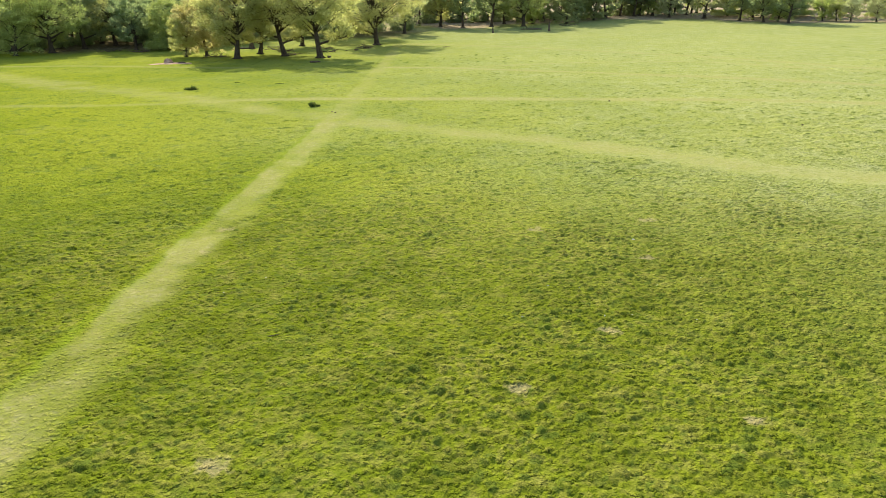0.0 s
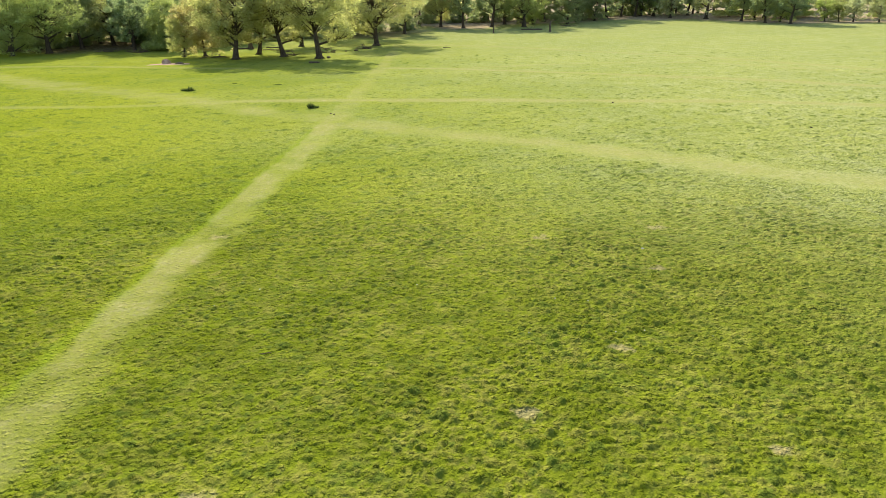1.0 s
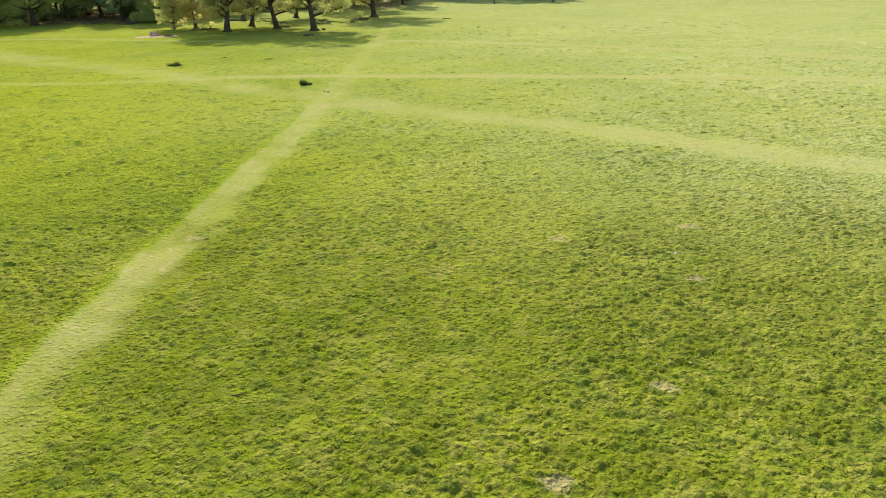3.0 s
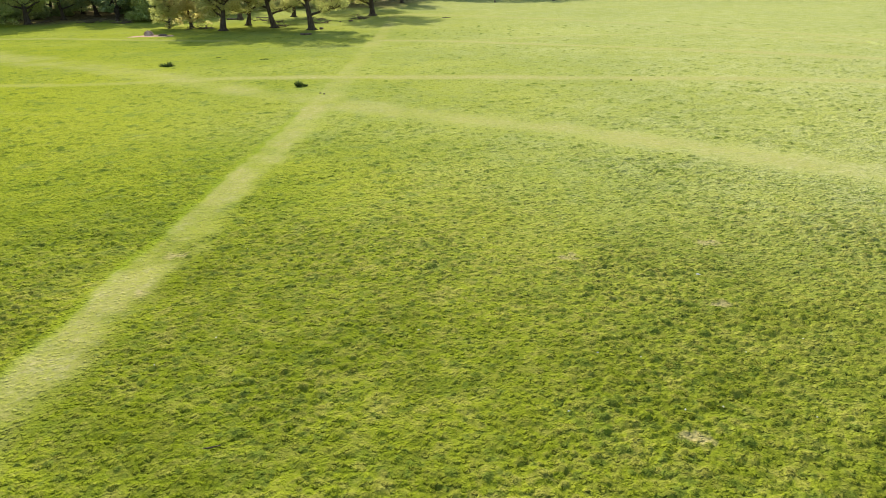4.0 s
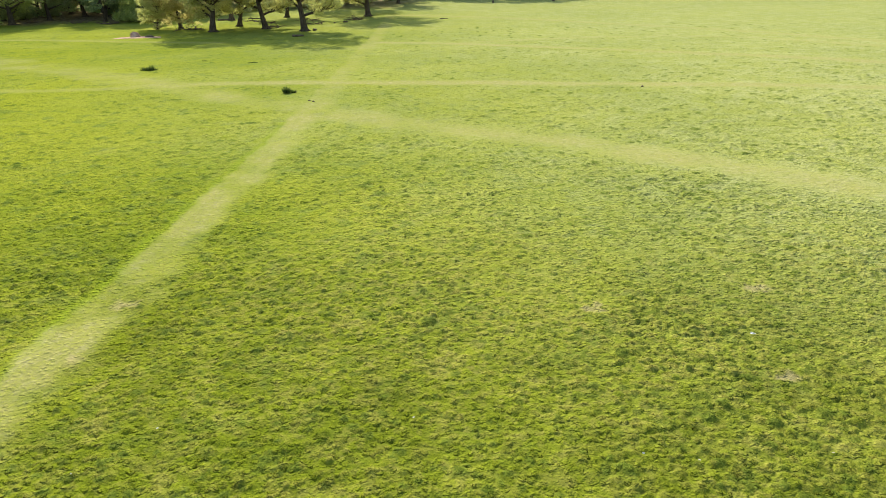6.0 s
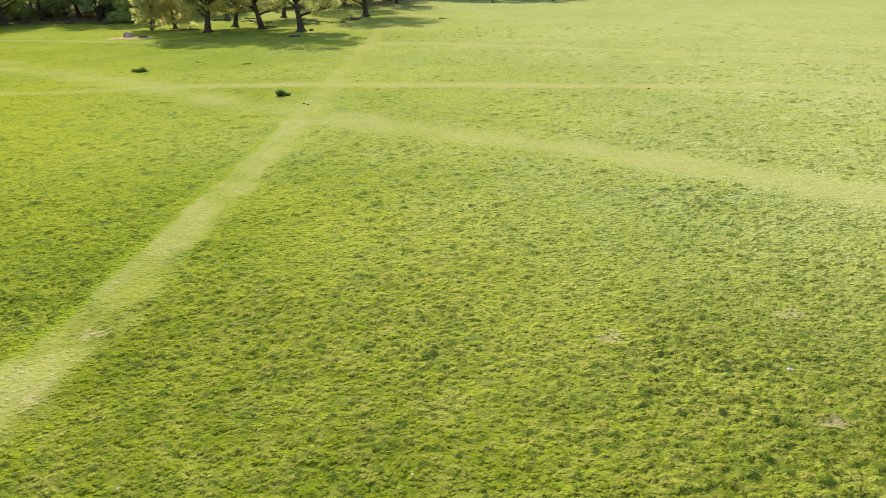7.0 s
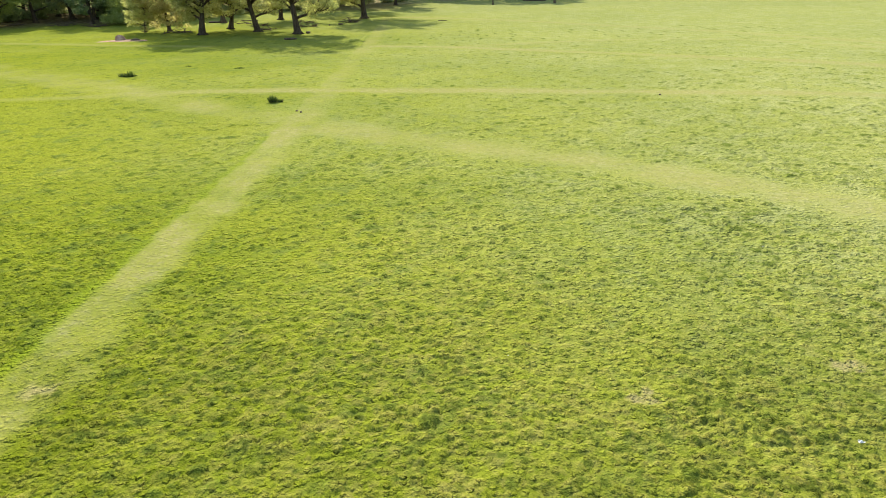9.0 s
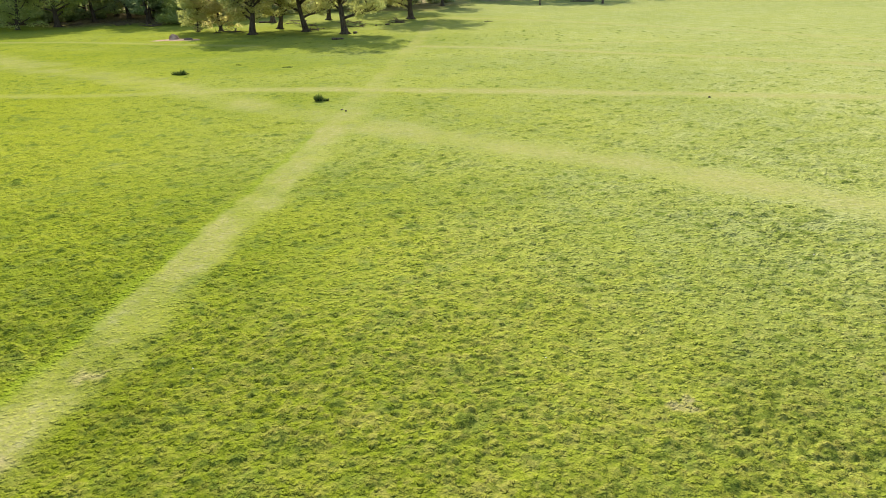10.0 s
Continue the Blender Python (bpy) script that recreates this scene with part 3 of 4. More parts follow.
KINDS = {
    "gold": broadleaf(3, 21, 10.5, 4.4, 0.66, LEAF_GOLD, 62, 0.40, dome=135),
    "amber": broadleaf(14, 20, 10.0, 2.8, 0.5, LEAF_AMBER, 62, 0.38, low=0.6, dome=150),
    "open": broadleaf(8, 22, 11.5, 4.8, 0.68, LEAF_GOLD, 62, 0.36, dome=140),
    "wide": broadleaf(21, 22, 14.0, 4.2, 0.85, LEAF_GREEN, 52, 0.44, dome=170),
    "broad": broadleaf(21, 21, 14.6, 4.6, 0.8, LEAF_GOLD, 62, 0.40, dome=190),
    "green": broadleaf(35, 19, 9.5, 3.0, 0.55, LEAF_GREEN, 38, 0.48, 2, low=0.4, far=True, split_limbs=False, dome=95),
    "thick": broadleaf(37, 17, 9.0, 1.6, 0.5, LEAF_GREEN, 60, 0.42, 2, low=2.2, far=True, split_limbs=False, dome=150),
    "pale": broadleaf(91, 18, 9.0, 4.2, 0.55, LEAF_HAZED, 38, 0.48, 2, low=0.3, far=True, split_limbs=False, dome=95),
    "dark": broadleaf(47, 22, 9.0, 5.0, 0.60, LEAF_DARK, 34, 0.58, 2, far=True, split_limbs=False, dome=95),
    "deep": broadleaf(59, 22, 8.5, 3.4, 0.55, LEAF_DARK, 32, 0.60, 1, low=0.6, far=True, split_limbs=False, dome=95),
}
GOLD = "old oak with fresh yellow-green spring leaves on grass"
GREEN = "broad oak with fresh green leaves at the field's edge"
AMBER = "broad oak with golden young leaves hanging low over grass"
DARK = "tall dark green tree inside the shaded wood"
PALE = "pale green park tree standing along the far field edge"

FRONT = [  # x, y, turn, scale, kind
    (-65.4, 194.5, 20, 0.86, "amber"), (-53, 181, 140, 1.08, "gold"), (-51.2, 197.5, 250, 0.9, "open"), (-41.9, 187.5, 60, 1.05, "open"),
    (-30.8, 178.3, 0, 1.1, "open"), (-20.3, 226.5, 130, 1.05, "broad"), (-45, 228, 300, 0.9, "open"), (-85.0, 221, 90, 0.92, "thick"), (-70.5, 192.5, 200, 0.5, "gold"),
]
for x, y, a, s, k in FRONT:
    plant(KINDS[k], x, y, a, s, "oak_tree", GREEN if k == "thick" else AMBER if k == "amber" else GOLD, "oaks at the edge of the field")
WEST = [
    (-125, 204, 10, 0.9, "green"), (-119, 213, 80, 0.9, "wide"), (-117, 229, 30, 1.0, "dark"), (-112, 241, 130, 0.95, "open"), (-104, 238, 200, 0.95, "dark"),
    (-97, 222, 260, 0.8, "dark"), (-136, 222, 310, 1.0, "wide"), (-150, 210, 50, 0.95, "green"), (-143, 196, 130, 0.8, "green"), (-92, 244, 20, 1.0, "dark"), (-84, 232, 77, 0.9, "deep"),
    (-172, 248, 20, 1.0, "dark"), (-161, 240, 60, 1.0, "deep"), (-151, 246, 120, 1.0, "dark"), (-141, 238, 170, 1.0, "deep"), (-130, 247, 220, 1.05, "dark"), (-122, 252, 260, 1.0, "deep"), (-109, 252, 310, 1.0, "dark"), (-99, 256, 15, 1.0, "deep"), (-78, 246, 95, 1.0, "dark"), (-70, 258, 190, 1.0, "deep"),
]
for x, y, a, s, k in WEST:
    plant(KINDS[k], x, y, a, s, "woodland_tree", GREEN if k in ("green", "wide") else DARK, "trees of the western wood")
NORTH = [
    (11, 313.5, 10, 1.0, "dark"), (23.9, 314.4, 70, 1.15, "dark"), (38, 312, 150, 0.95, "wide"), (51, 340, 210, 1.0, "dark"), (59, 322, 30, 0.95, "deep"), (66, 334, 270, 1.0, "dark"), (75, 338, 320, 0.8, "deep"),
    (1, 322, 90, 1.0, "gold"), (-9, 330, 45, 1.0, "dark"), (-16, 318, 200, 1.0, "deep"), (-26, 308, 140, 1.0, "dark"), (-36, 296, 20, 1.0, "deep"), (-24, 262, 80, 0.9, "dark"), (31, 330, 0, 1.0, "dark"), (44, 326, 110, 0.9, "green"),
]
for x, y, a, s, k in NORTH:
    plant(KINDS[k], x, y, a, s, "woodland_tree", DARK if k != "gold" else GOLD, "trees of the northern wood")
EAST = [
    (124, 326, 15, 1.35, "pale"), (112, 340, 95, 0.95, "pale"), (132, 306, 150, 0.85, "dark"), (139, 309, 200, 0.8, "green"), (136, 292, 260, 0.8, "dark"), (143, 294, 310, 0.75, "green"), (141.5, 282, 40, 0.85, "dark"),
    (158, 287, 70, 0.52, "green"), (161.5, 283, 130, 0.45, "green"), (165, 279, 190, 0.5, "pale"), (171, 272, 240, 0.55, "pale"), (181, 270, 290, 0.6, "green"), (152, 304, 10, 0.7, "pale"), (104, 362, 50, 0.9, "dark"), (94, 362, 150, 1.0, "dark"), (100, 378, 40, 1.0, "deep"), (112, 374, 140, 1.0, "deep"), (122, 362, 60, 0.9, "deep"),
    (147, 318, 20, 0.85, "pale"), (154, 310, 100, 0.8, "pale"), (160, 316, 200, 0.85, "thick"), (168, 304, 300, 0.8, "pale"), (176, 298, 45, 0.8, "pale"), (186, 292, 130, 0.8, "thick"), (196, 284, 220, 0.8, "pale"), (138, 334, 250, 0.9, "thick"), (150, 330, 330, 0.9, "pale"), (206, 276, 15, 0.8, "pale"),
]
for x, y, a, s, k in EAST:
    plant(KINDS[k], x, y, a, s, "park_tree", PALE if k in ("pale", "green", "thick") else DARK, "trees along the eastern field edge")
rng = random.Random(77)
for i in range(64):
    if i in (20, 21):
        x, y = -30 + (i - 20) * 16, 285
    elif i < 22:
        x, y = -178 + i * 7.4 + rng.uniform(-3, 3), 262 + rng.uniform(-12, 26) + (14 if i > 14 else 0)
    elif i < 44:
        x, y = -12 + (i - 22) * 6.4 + rng.uniform(-3, 3), 352 + rng.uniform(-8, 26)
    else:
        x, y = 112 + (i - 44) * 7.0 + rng.uniform(-3, 3), 385 - (i - 44) * 3.0 + rng.uniform(-8, 20)
    plant(KINDS[rng.choice(("dark", "deep", "dark", "green"))], x, y, rng.uniform(0, 360), rng.uniform(0.85, 1.15), "woodland_tree", DARK, "trees deep in the wood")


def shrub(seed, tall, wide, leaf):
    """A dense understorey shrub: several stems from the ground and leaf sprays down to the grass."""
    rng, nrng = random.Random(seed), np.random.default_rng(seed)
    root = new("shrub")
    clumps = []
    for k in range(7):
        q = k * 2.4
        verts, faces = [], []
        stem = bent(rng, (math.cos(q) * 0.3, math.sin(q) * 0.3, -0.2), (math.cos(q) * 0.6, math.sin(q) * 0.6, 1), tall * rng.uniform(0.7, 0.95), 0.02, 6, 0.2)
        tube(verts, faces, stem, [0.09 - 0.012 * i for i in range(7)], 5, 0.1, rng)
        part("stem", tube_mesh("stem", verts, faces, OAK_BARK), root)
    for _ in range(70):
        q, v = rng.uniform(0, math.tau), rng.uniform(0.05, 0.92)
        e = wide * math.sqrt(max(0.05, 1 - v * v)) * rng.uniform(0.2, 1.0)
        clumps.append((math.cos(q) * e, math.sin(q) * e, v * tall, rng.uniform(0.6, 1.2)))
    lv, lf = leaf_clumps(nrng, clumps, 34, 0.45)
    keep = lv.reshape(-1, 4, 3)[:, :, 2].min(1) > 0.02
    part("crown", mesh_from("crown", lv.reshape(-1, 4, 3)[keep].reshape(-1, 3), lf[:keep.sum()], leaf), root)
    return root


SHRUBS = [shrub(61, 4.2, 3.6, LEAF_DARK), shrub(62, 3.2, 3.0, LEAF_GREEN), shrub(63, 5.2, 3.8, LEAF_DARK)]
# Dark ones are added between the trunks, standing in for the wood's deep shade.
BUSHES = [(-150, 228, 1), (-139, 226, 1), (-131, 229, 0), (-147, 216, 1), (-128, 238, 0), (-106, 250, 0), (-96, 250, 2), (-88, 246, 2), (-82, 240, 0), (-76, 236, 2), (-118, 262, 2), (-134, 262, 2), (-148, 262, 2), (-160, 260, 2),
          (-70, 250, 0), (-62, 262, 2), (-54, 268, 2), (-40, 285, 2), (-30, 292, 0), (-18, 300, 2), (-6, 345, 2), (6, 345, 0), (17, 343, 2), (29, 346, 2), (40, 340, 0), (50, 352, 2), (58, 348, 0), (70, 350, 2), (80, 352, 2), (90, 368, 2), (100, 366, 2)]
for x, y, k in BUSHES:
    for dx, dy in ((0, 0), (4.6, 2.5)):
        ob = copy_thing(SHRUBS[k], pose(x + dx, y + dy, height(x + dx, y + dy) - 0.05, 0, 0, rng.uniform(0, 360)))
        ob.name = "shrub"
        tagged(ob, "dense green shrub in the shade of the wood" if k == 1 else "dark shrub added to fill shaded gaps between trunks", "shrub", "shrubs of the understorey")
for ob in (*KINDS.values(), *SHRUBS):
    for o in (*ob.children_recursive, ob):
        bpy.data.objects.remove(o)


# ---- grass ----
def grass(name, label, x, y, blades, reach, long, wide, seed, steep):
    """Bent blades that grow out of the hummocks, one joined mesh."""
    g = np.random.default_rng(seed)
    bx, by = np.repeat(x, blades), np.repeat(y, blades)
    bx, by = bx + g.normal(0, reach, len(bx)), by + g.normal(0, reach, len(bx))
    w = wear(bx, by)
    keep = (g.random(len(bx)) > w * 0.8) & (litter(bx, by) < 0.4)
    bx, by, w = bx[keep], by[keep], w[keep]
    lift, crown, own, rank = sward(bx, by, w)
    keep = g.random(len(bx)) < 0.3 + 0.7 * crown
    bx, by, w, lift, crown, own, rank = (v[keep] for v in (bx, by, w, lift, crown, own, rank))
    n, e = len(bx), 0.05
    size = long * g.uniform(0.6, 1.4, n) * (1 - 0.5 * bald(bx, by)) * (0.75 + 0.5 * crown) * (1 - 0.5 * w) * (1 + 0.5 * rank)
    a = g.uniform(0, math.tau, n)
    dx = np.cos(a) - np.clip((sward(bx + e, by, w)[0] - lift) / e * 1.2, -1.5, 1.5)
    dy = np.sin(a) - np.clip((sward(bx, by + e, w)[0] - lift) / e * 1.2, -1.5, 1.5)
    d = np.hypot(dx, dy) + 1e-3
    up = np.radians(g.uniform(6, steep, n))
    lx, ly, lz = dx / d * np.cos(up) * size, dy / d * np.cos(up) * size, np.sin(up) * size
    bz = lie(bx, by) + relief(bx, by, w) + lift + 0.004 + 0.02 * np.clip(w * 4, 0, 1)
    s = a + g.normal(math.pi / 2, 0.5, n)
    hw = wide * g.uniform(0.6, 1.3, n)
    v = np.stack([np.stack([bx + np.cos(s) * hw, by + np.sin(s) * hw, bz], 1), np.stack([bx - np.cos(s) * hw, by - np.sin(s) * hw, bz], 1), np.stack([bx + lx, by + ly, bz + lz], 1)], 1).reshape(-1, 3)
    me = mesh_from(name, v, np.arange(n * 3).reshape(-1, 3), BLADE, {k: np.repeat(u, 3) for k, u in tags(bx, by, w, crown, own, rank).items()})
    tagged(new(name, me), label, "grass", kind="stuff")


def wedge(count, lo, hi, seed, soft_in, soft_out):
    """Random places in the part of the field that lies ahead, from lo to hi metres, thinning out over the soft stretches."""
    g = np.random.default_rng(seed)
    y = lo + (hi - lo) * g.random(count * 3)
    x = g.uniform(-1, 1, count * 3) * (5 + 0.69 * hi)
    keep = (np.abs(x) < 5 + 0.69 * y) & (g.random(count * 3) < smooth(lo - 1, lo + soft_in, y) * (1 - smooth(hi - soft_out, hi, y)))
    return x[keep][:count], y[keep][:count]

# ---- dead wood, earth and small things ----
def patch_material():
    m, t, p, out = material("sandy_earth")
    place = node(t, "NewGeometry").outputs["Position"]
    c = blend(t, span(t, noise_tex(t, place, 0.9, 5, 0.65), 0.35, 0.68), (0.31, 0.195, 0.125), (0.52, 0.365, 0.255))
    c = blend(t, span(t, noise_tex(t, place, 5.0, 3), 0.55, 0.75, 0, 0.5), c, (0.20, 0.13, 0.08))
    t.links.new(c, p.inputs["Base Color"])
    p.inputs["Roughness"].default_value, p.inputs["Specular IOR Level"].default_value = 1.0, 0.0
    bump = node(t, "Bump")
    bump.inputs["Distance"].default_value = 0.15
    t.links.new(noise_tex(t, place, 2.5, 5), bump.inputs["Height"])
    t.links.new(bump.outputs[0], p.inputs["Normal"])
    return m


def plain_material(name, dark, light, rough=0.9):
    m, t, p, out = material(name)
    place = node(t, "TexCoord").outputs["Object"]
    t.links.new(blend(t, span(t, noise_tex(t, place, 7.0, 4), 0.35, 0.65), dark, light), p.inputs["Base Color"])
    p.inputs["Roughness"].default_value, p.inputs["Specular IOR Level"].default_value = rough, 0.1
    return m


EARTH = patch_material()
SOIL = plain_material("dark_soil", (0.07, 0.048, 0.03), (0.16, 0.11, 0.07))
SCRAP_WHITE = plain_material("scrap_white", (0.72, 0.72, 0.70), (0.82, 0.82, 0.80), 0.7)
RUSH = leafy_material("rush_stem", lambda t: blend(t, span(t, island(t), 0, 1), (0.035, 0.06, 0.014), (0.10, 0.145, 0.035)), (1.2, 1.2, 0.8), 0.25, 0.1)
RUSH_DEAD = leafy_material("dead_rush_stem", lambda t: blend(t, span(t, island(t), 0, 1), (0.14, 0.11, 0.05), (0.28, 0.23, 0.11)), (1.1, 1.0, 0.8), 0.2, 0.1)


def stand(name, x, y, turn, label, category, group=""):
    ob = new(name)
    ob.matrix_basis = pose(x, y, height(x, y), 0, 0, turn)
    return tagged(ob, label, category, group)


def fallen_log(x, y, turn, length, thick, label, stubs=3, seed=0):
    """A barked log lying on the grass, with broken branch stubs."""
    rng = random.Random(seed)
    root = stand("fallen_log", x, y, turn, label, "log", "dead wood under the trees")
    line = bent(rng, (-length / 2, 0, thick * 0.8), (1, 0, 0), length, 0.0, 7, 0.07)
    verts, faces = [], []
    tube(verts, faces, [(p[0], p[1], thick * 0.8 + 0.3 * (p[2] - thick * 0.8)) for p in line], [thick * (1.05 - 0.05 * i) for i in range(8)], 9, 0.2, rng)
    part("log", tube_mesh("log", verts, faces, DEAD_WOOD), root)
    for k in range(stubs):
        p = line[rng.randint(2, 6)]
        verts, faces = [], []
        tube(verts, faces, bent(rng, (p[0], p[1], thick * 0.8), (rng.uniform(-0.5, 1), rng.uniform(-1, 1), rng.uniform(0.2, 0.9)), length * rng.uniform(0.15, 0.35), -0.03, 4, 0.2), [thick * 0.4, thick * 0.33, thick * 0.25, thick * 0.16, thick * 0.07], 6, 0.1, rng)
        part("branch_stub", tube_mesh("branch_stub", verts, faces, DEAD_WOOD), root)
    return root


def brush_pile(x, y, wide, count, label, seed):
    """A heap of crooked dead branches lying across one another."""
    rng = random.Random(seed)
    root = stand("branch_pile", x, y, rng.uniform(0, 360), label, "branches", "dead wood under the trees")
    for k in range(count):
        q, e = rng.uniform(0, math.tau), rng.uniform(0, wide * 0.45)
        verts, faces = [], []
        length = rng.uniform(1.4, 4.2)
        thick = rng.uniform(0.05, 0.14)
        a = rng.uniform(0, math.tau)
        line = bent(rng, (math.cos(q) * e, math.sin(q) * e, rng.uniform(0.05, 0.3)), (math.cos(a), math.sin(a), rng.uniform(0.0, 0.35)), length, -0.03, 6, 0.22)
        line = [(p[0], p[1], max(0.04, p[2])) for p in line]
        tube(verts, faces, line, [thick * (1 - 0.13 * i) for i in range(7)], 5, 0.15, rng)
        for j in (2, 3, 4):
            twig = bent(rng, line[j], (rng.uniform(-1, 1), rng.uniform(-1, 1), rng.uniform(0, 0.7)), length * 0.35, 0, 3, 0.3)
            tube(verts, faces, twig, [thick * 0.5, thick * 0.4, thick * 0.25, thick * 0.1], 4, 0, rng)
        part("dead_branch", tube_mesh("dead_branch", verts, faces, DEAD_WOOD), root)
    return root


def broken_stump(x, y, tall, thick, label, stems, seed, name="tree_stump"):
    """A standing dead trunk, torn off at the top."""
    rng = random.Random(seed)
    root = stand(name, x, y, rng.uniform(0, 360), label, "stump", "dead wood under the trees")
    for k in range(stems):
        verts, faces = [], []
        h = tall * (1 - 0.3 * k)
        off = (k * thick * 1.3, rng.uniform(-0.2, 0.2), -0.3)
        line = bent(rng, off, (rng.uniform(-0.15, 0.15), rng.uniform(-0.1, 0.1), 1), h + 0.3, 0.05, 6, 0.09)
        tube(verts, faces, line, [thick * f for f in (1.6, 1.15, 0.95, 0.85, 0.78, 0.6, 0.25)], 9, 0.35, rng)
        part("trunk", tube_mesh("trunk", verts, faces, DEAD_WOOD), root)
        verts, faces = [], []
        tube(verts, faces, bent(rng, line[3], (rng.uniform(-1, 1), rng.uniform(-1, 1), 0.5), h * 0.35, 0.02, 4, 0.2), [thick * 0.35, thick * 0.28, thick * 0.2, thick * 0.12, thick * 0.05], 6, 0.1, rng)
        part("branch_stub", tube_mesh("branch_stub", verts, faces, DEAD_WOOD), root)
    return root


def lumpy(name, wide, deep, tall, mat, seed, parent, rough=0.25):
    """A lump of earth: a squashed dome with an uneven skin."""
    g = np.random.default_rng(seed)
    k, rings = 16, 6
    verts = []
    for i in range(rings):
        f = i / (rings - 1)
        for j in range(k):
            q = j * math.tau / k
            r = math.cos(f * math.pi / 2 * 0.94) * (1 + rough * (g.random() - 0.5))
            verts.append((math.cos(q) * r * wide / 2, math.sin(q) * r * deep / 2, math.sin(f * math.pi / 2) * tall * (1 + rough * 0.6 * (g.random() - 0.5)) - (0.08 if i == 0 else 0)))
    faces = [(i * k + j, i * k + (j + 1) % k, (i + 1) * k + (j + 1) % k, (i + 1) * k + j) for i in range(rings - 1) for j in range(k)]
    verts.append((0, 0, tall))
    n = len(verts) - 1
    faces += [((rings - 1) * k + j, (rings - 1) * k + (j + 1) % k, n, n) for j in range(k)]
    return part(name, tube_mesh(name, verts, faces, mat), parent)


def rush_clump(x, y, wide, deep, tall, stems, label, seed):
    """A dense dark tuft of rushes with some dead stems."""
    root = stand("rush_clump", x, y, 0, label, "rushes", "rush clumps in the field")
    for name, mat, share, s in (("green_stems", RUSH, 1.0, 0), ("dead_stems", RUSH_DEAD, 0.12, 1)):
        g = np.random.default_rng(seed + s)
        n = int(stems * share)
        q, e = g.uniform(0, math.tau, n), np.sqrt(g.random(n))
        lobe = 0.72 + 0.28 * np.sin(q * 3 + seed) * np.sin(q * 5 + 2 * seed)
        bx, by = np.cos(q) * e * wide / 2 * lobe, np.sin(q) * e * deep / 2 * lobe
        h = tall * g.uniform(0.35, 1.15, n) * (1.05 - 0.5 * e) * (0.6 + 0.5 * np.abs(np.sin(bx * 2.3 + seed)))
        lx, ly = np.cos(q) * h * (0.15 + 0.5 * e) + g.normal(0, 0.12, n) * h, np.sin(q) * h * (0.15 + 0.5 * e) + g.normal(0, 0.12, n) * h
        a = g.uniform(0, math.tau, n)
        cx, cy = np.cos(a) * 0.035, np.sin(a) * 0.035
        z = np.full(n, -0.03)
        v = np.stack([np.stack([bx - cx, by - cy, z], 1), np.stack([bx + cx, by + cy, z], 1), np.stack([bx + lx, by + ly, h], 1)], 1).reshape(-1, 3)
        tagged(part(name, mesh_from(name, v, np.arange(n * 3).reshape(-1, 3), mat), root), kind="stuff")


def earth_patch(x, y, wide, deep, turn, label, seed):
    """A bare sandy patch with a ragged outline, lying on the turf."""
    g = np.random.default_rng(seed)
    k = 40
    verts, faces = [(0, 0, 0.05)], []
    edge = [1 + 0.22 * math.sin(3 * i * math.tau / k + seed) + 0.12 * math.sin(7 * i * math.tau / k) + 0.14 * g.random() for i in range(k)]
    for f, z in ((0.5, 0.06), (0.85, 0.04), (1.0, -0.06)):
        verts += [(math.cos(i * math.tau / k) * wide / 2 * f * edge[i], math.sin(i * math.tau / k) * deep / 2 * f * edge[i], z) for i in range(k)]
    for r in range(3):
        for i in range(k):
            n = (i + 1) % k
            if r == 0:
                faces.append((0, 1 + i, 1 + n, 1 + n))
            else:
                faces.append((1 + (r - 1) * k + i, 1 + r * k + i, 1 + r * k + n, 1 + (r - 1) * k + n))
    ob = new("bare_earth", tube_mesh("bare_earth", verts, faces, EARTH))
    ob.matrix_basis = pose(x, y, height(x, y) + 0.02, 0, 0, turn)
    tagged(ob, label, "bare earth", kind="structure")


rush_clump(-41.5, 113.3, 2.7, 1.3, 0.78, 480, "low dark green rush clump spread on the grass", 1)
rush_clump(-17.6, 92.6, 1.05, 0.9, 0.72, 420, "dense dark green rush tuft beside the footpath", 2)
rush_clump(-16.85, 92.8, 0.75, 0.7, 0.55, 230, "small dark green rush tuft beside the footpath", 3)
rush_clump(-28.3, 119.6, 2.2, 1.2, 0.24, 120, "thin low patch of rushes among short grass", 4)
rush_clump(-36.5, 122.6, 1.6, 0.9, 0.2, 70, "thin low patch of rushes among short grass", 5)

earth_patch(-66.0, 169.6, 9.5, 6.0, 4, "bare pinkish sandy earth beside the tree shadow", 3)
plate = stand("root_plate", -67.2, 170.6, 8, "upturned root plate caked in reddish-brown earth", "root plate")
lumpy("earth_ball", 2.3, 1.1, 1.1, EARTH, 5, plate, 0.3)
for k in range(9):
    rng = random.Random(300 + k)
    verts, faces = [], []
    q = math.pi * (k + 0.5) / 9
    tube(verts, faces, bent(rng, (math.cos(q) * 0.8, -0.1, math.sin(q) * 0.85), (math.cos(q), rng.uniform(-0.6, 0.2), math.sin(q)), 0.4, 0.0, 4, 0.3), [0.11, 0.09, 0.07, 0.045, 0.02], 5, 0.2, rng)
    part("root", tube_mesh("root", verts, faces, DEAD_WOOD), plate)
lump = stand("earth_mound", -63.3, 169.0, 0, "low mound of dug dark earth on the bare patch", "mound")
lumpy("mound", 2.3, 1.2, 0.45, SOIL, 8, lump)

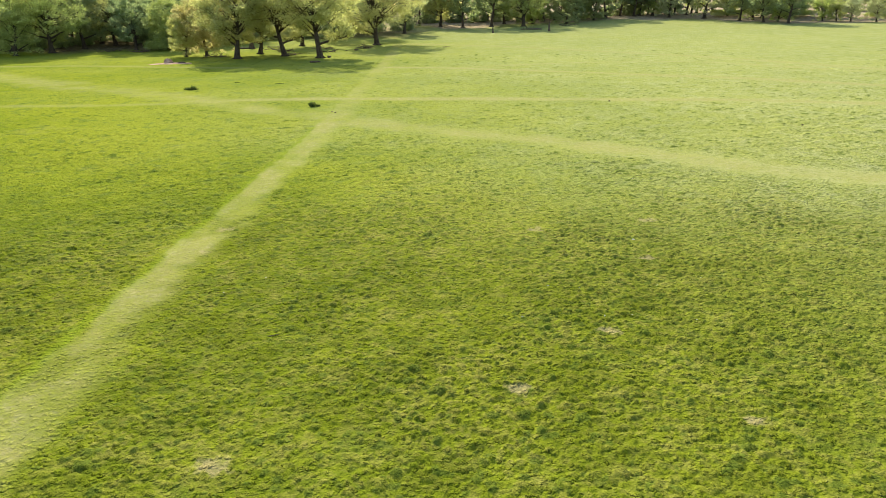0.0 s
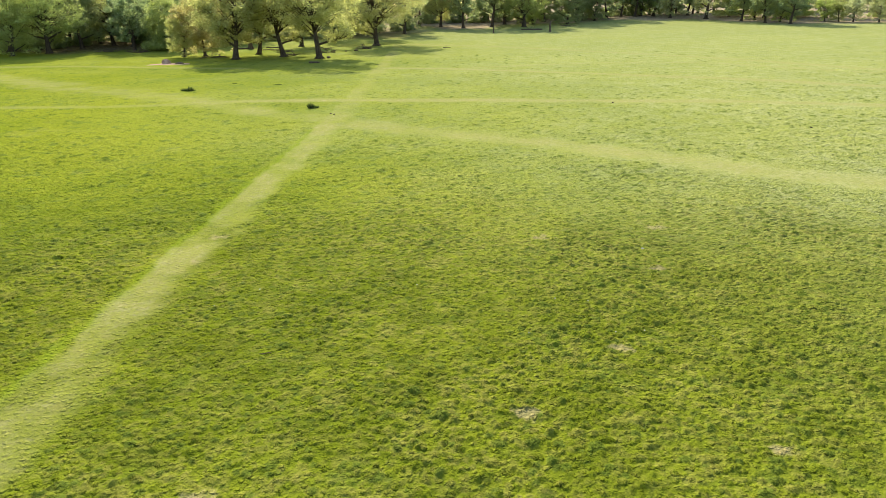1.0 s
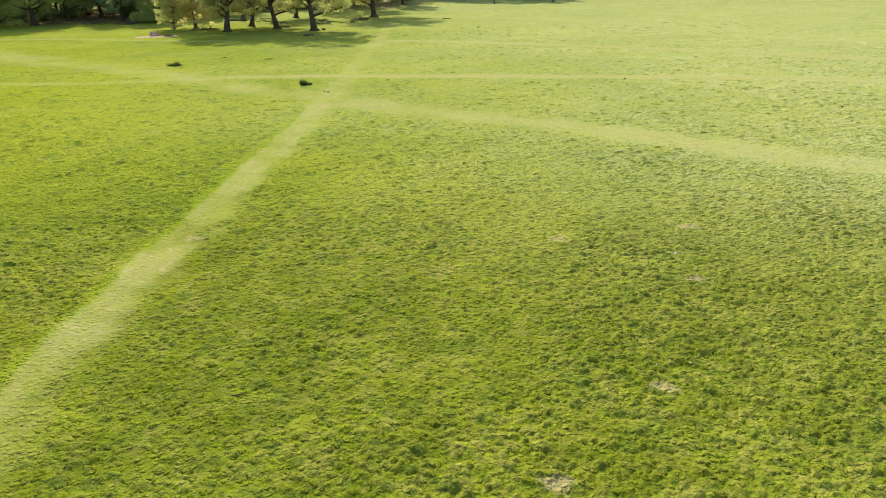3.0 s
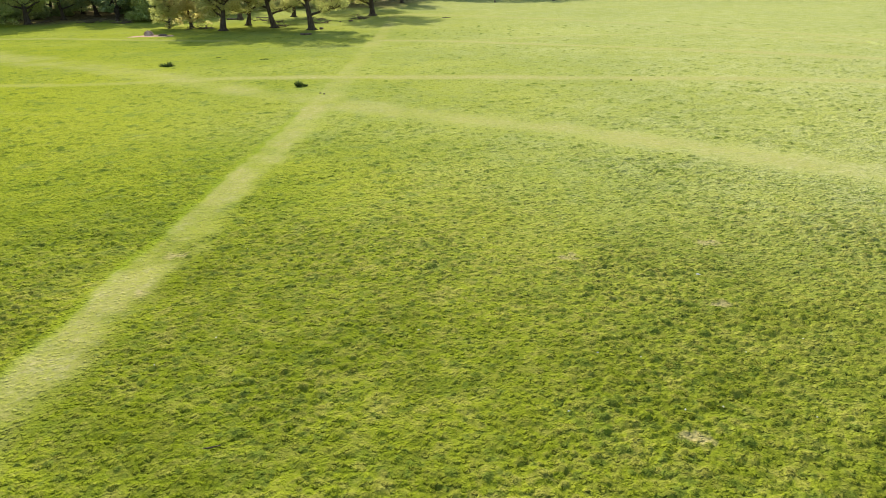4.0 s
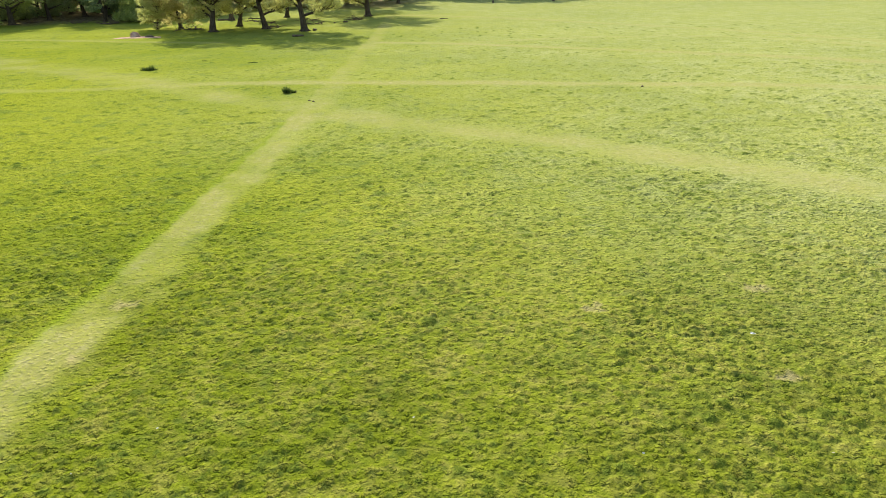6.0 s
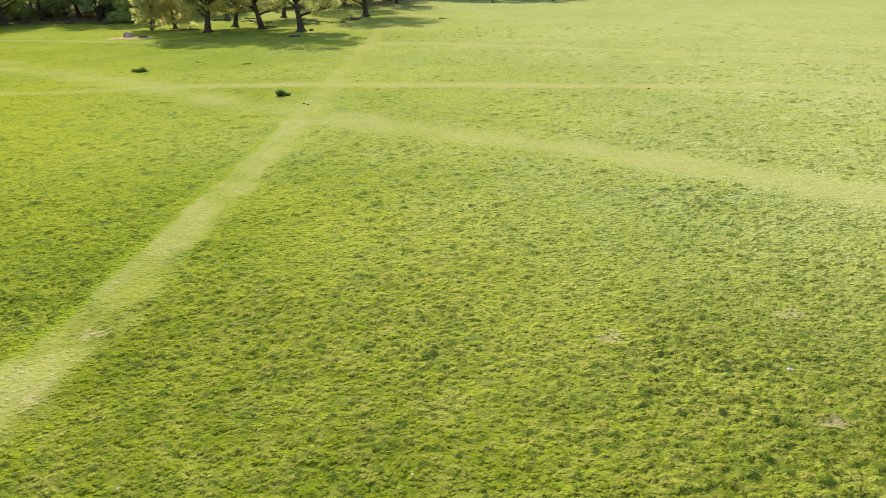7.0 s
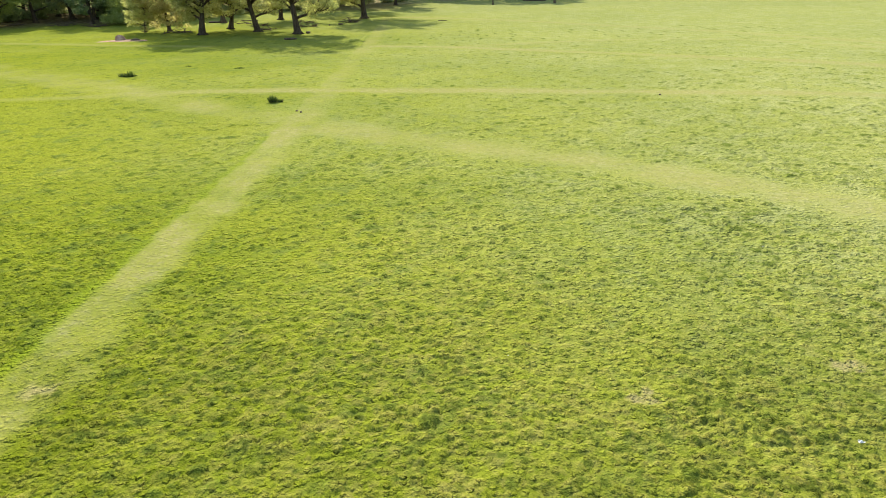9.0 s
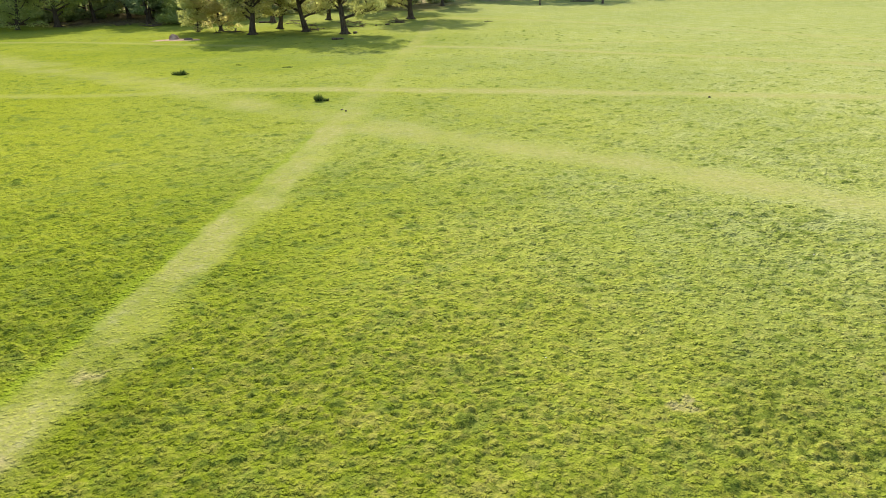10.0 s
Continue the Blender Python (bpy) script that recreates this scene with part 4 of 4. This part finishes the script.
for x, y, w, h in ((-14.15, 87.6, 0.34, 0.11), (-13.6, 86.9, 0.26, 0.13), (23.2, 92.0, 0.28, 0.15), (39.2, 71.6, 0.28, 0.11)):
    hill = stand("molehill", x, y, 0, "small dark heap of fresh soil on the grass", "molehill", "molehills in the field")
    lumpy("heap", w, w * 0.85, h, SOIL, int(x * 7) % 97, hill)

broken_stump(-58.9, 219.2, 3.9, 0.55, "tall broken dead trunk, torn at the top, among oaks", 2, 11)
broken_stump(44.4, 279.5, 4.0, 0.42, "grey dead trunk standing at the wood's edge", 1, 12)
broken_stump(21.8, 278.0, 2.6, 0.3, "short grey dead trunk with broken branches", 1, 13)
fallen_log(-29.5, 163.4, 4, 2.5, 0.22, "short dark log lying on the shaded grass", 1, 21)
fallen_log(2.3, 211.3, 12, 2.4, 0.10, "thin dark branch lying on the open grass", 2, 22)
fallen_log(-28.6, 179.5, 60, 1.0, 0.28, "short sawn log at the foot of an oak", 0, 23)
fallen_log(-61.6, 219.6, 10, 3.5, 0.26, "brown log fallen beside a dead trunk", 3, 24)
fallen_log(-53.0, 224.0, 170, 5.0, 0.16, "long fallen bough lying under the oaks", 4, 25)
fallen_log(-24.5, 205.0, 30, 1.2, 0.22, "short log lying on the grass under trees", 1, 26)
fallen_log(-27.2, 203.0, 100, 0.9, 0.2, "short log lying on the grass under trees", 0, 27)
fallen_log(38.5, 291.0, 168, 9.0, 0.3, "long brown fallen trunk at the edge of the wood", 7, 28)
fallen_log(-7.4, 25.4, 20, 0.55, 0.022, "short bare stick lying in the grass", 1, 30)
brush_pile(-22.6, 212.5, 6.5, 16, "heap of grey fallen branches below a large oak", 41)
brush_pile(-60.5, 188.5, 7.0, 12, "tangle of fallen branches beside an oak trunk", 42)
brush_pile(-40.0, 192.0, 5.0, 8, "scattered dead branches at an oak's foot", 43)
brush_pile(-35.0, 214.0, 6.0, 10, "brown heap of dead branches under the oaks", 44)
brush_pile(-50.0, 213.0, 7.0, 10, "brown heap of dead branches under the oaks", 45)
brush_pile(-103.0, 216.0, 8.0, 12, "fallen branches on dead leaves in the wood", 46)
brush_pile(-91.0, 211.5, 5.5, 20, "pale heap of dead twigs at the wood's corner", 49)
brush_pile(-46.0, 205.0, 5.0, 9, "brown heap of dead branches under the oaks", 50)
brush_pile(-31.0, 200.0, 5.0, 9, "scattered dead branches on grass between oaks", 51)
brush_pile(-118.0, 219.0, 8.0, 12, "fallen branches on dead leaves in the wood", 47)
brush_pile(57.0, 309.0, 8.0, 12, "grey fallen branches in shade by the wood", 48)

def low_bank(points, wide, tall, label):
    """A low eroded step in the turf."""
    p = way(points, 0.7)
    d = np.gradient(p, axis=0)
    d /= np.hypot(d[:, 0], d[:, 1])[:, None]
    across = np.array([-1.0, -0.6, -0.2, 0.1, 0.4, 1.0])
    rise = np.array([-0.08, 0.35, 0.9, 1.0, 0.45, -0.08])
    x, y = (p[:, 0][:, None] - d[:, 1][:, None] * across * wide).ravel(), (p[:, 1][:, None] + d[:, 0][:, None] * across * wide).ravel()
    ends = np.sin(np.linspace(0.05, math.pi - 0.05, len(p)))[:, None] * (0.6 + 0.8 * grain(p[:, 0], p[:, 1], 2.0, 81)[:, None])
    z = lie(x, y) + (rise[None] * tall * ends).ravel() - 0.02
    k = len(across)
    a = (np.arange(len(p) - 1)[:, None] * k + np.arange(k - 1)[None]).ravel()
    me = mesh_from("turf_bank", np.stack([x, y, z], 1), np.stack([a, a + k, a + 1 + k, a + 1], 1), TURF, {"dry_haze": dry_haze(x, y)}, flat=False)
    tagged(new("turf_bank", me), label, "bank", kind="structure")


low_bank([(71.8, 127.5), (71.2, 121.0), (70.9, 114.0)], 0.55, 0.34, "low worn step in the turf with a shaded side")

# white scraps in the grass, the first one paper
for i, (x, y) in enumerate([(11.3, 36.9), (13.1, 31.0), (5.2, 30.3), (6.7, 30.0), (10.6, 30.2), (11.2, 26.4), (3.5, 26.8), (7.2, 26.8), (8.5, 27.0), (-1.4, 32.1), (-9.2, 31.8), (-10.8, 29.8), (1.8, 41.9), (-10.4, 40.9), (15.2, 51.3)]):
    rng = random.Random(500 + i)
    big = 0.19 if i == 0 else rng.uniform(0.05, 0.085)
    scrap = bmesh.new()
    rows = [[scrap.verts.new((u * big / 2 * (1 + rng.uniform(-0.2, 0.2)), v * big * 0.32 * (1 + rng.uniform(-0.3, 0.3)), rng.uniform(0.0, 0.45) * big)) for u in (-1, 0, 1)] for v in (-1, 0, 1)]
    for a in (0, 1):
        for b in (0, 1):
            scrap.faces.new((rows[a][b], rows[a][b + 1], rows[a + 1][b + 1], rows[a + 1][b]))
    bmesh.ops.solidify(scrap, geom=scrap.faces[:], thickness=0.004)
    me = bpy.data.meshes.new("paper_scrap")
    scrap.to_mesh(me)
    scrap.free()
    me.materials.append(SCRAP_WHITE)
    ob = new("paper_scrap", me)
    ob.matrix_basis = pose(x, y, height(x, y) + 0.05, 0, 0, rng.uniform(0, 360))
    tagged(ob, "crumpled white paper scrap lying in the grass" if i == 0 else "tiny white scrap lying in the grass", "litter", "white scraps in the grass")


# ---- grass blades ----
grass("rough_grass", "rough tufted grass, green with straw-coloured blades", *wedge(300000, 14.6, 54, 1, 0, 16), 3, 0.03, 0.062, 0.009, 2, 26)
grass("tufted_grass", "tufted green grass in the middle of the field", *wedge(70000, 40, 98, 3, 12, 40), 3, 0.05, 0.075, 0.016, 4, 20)
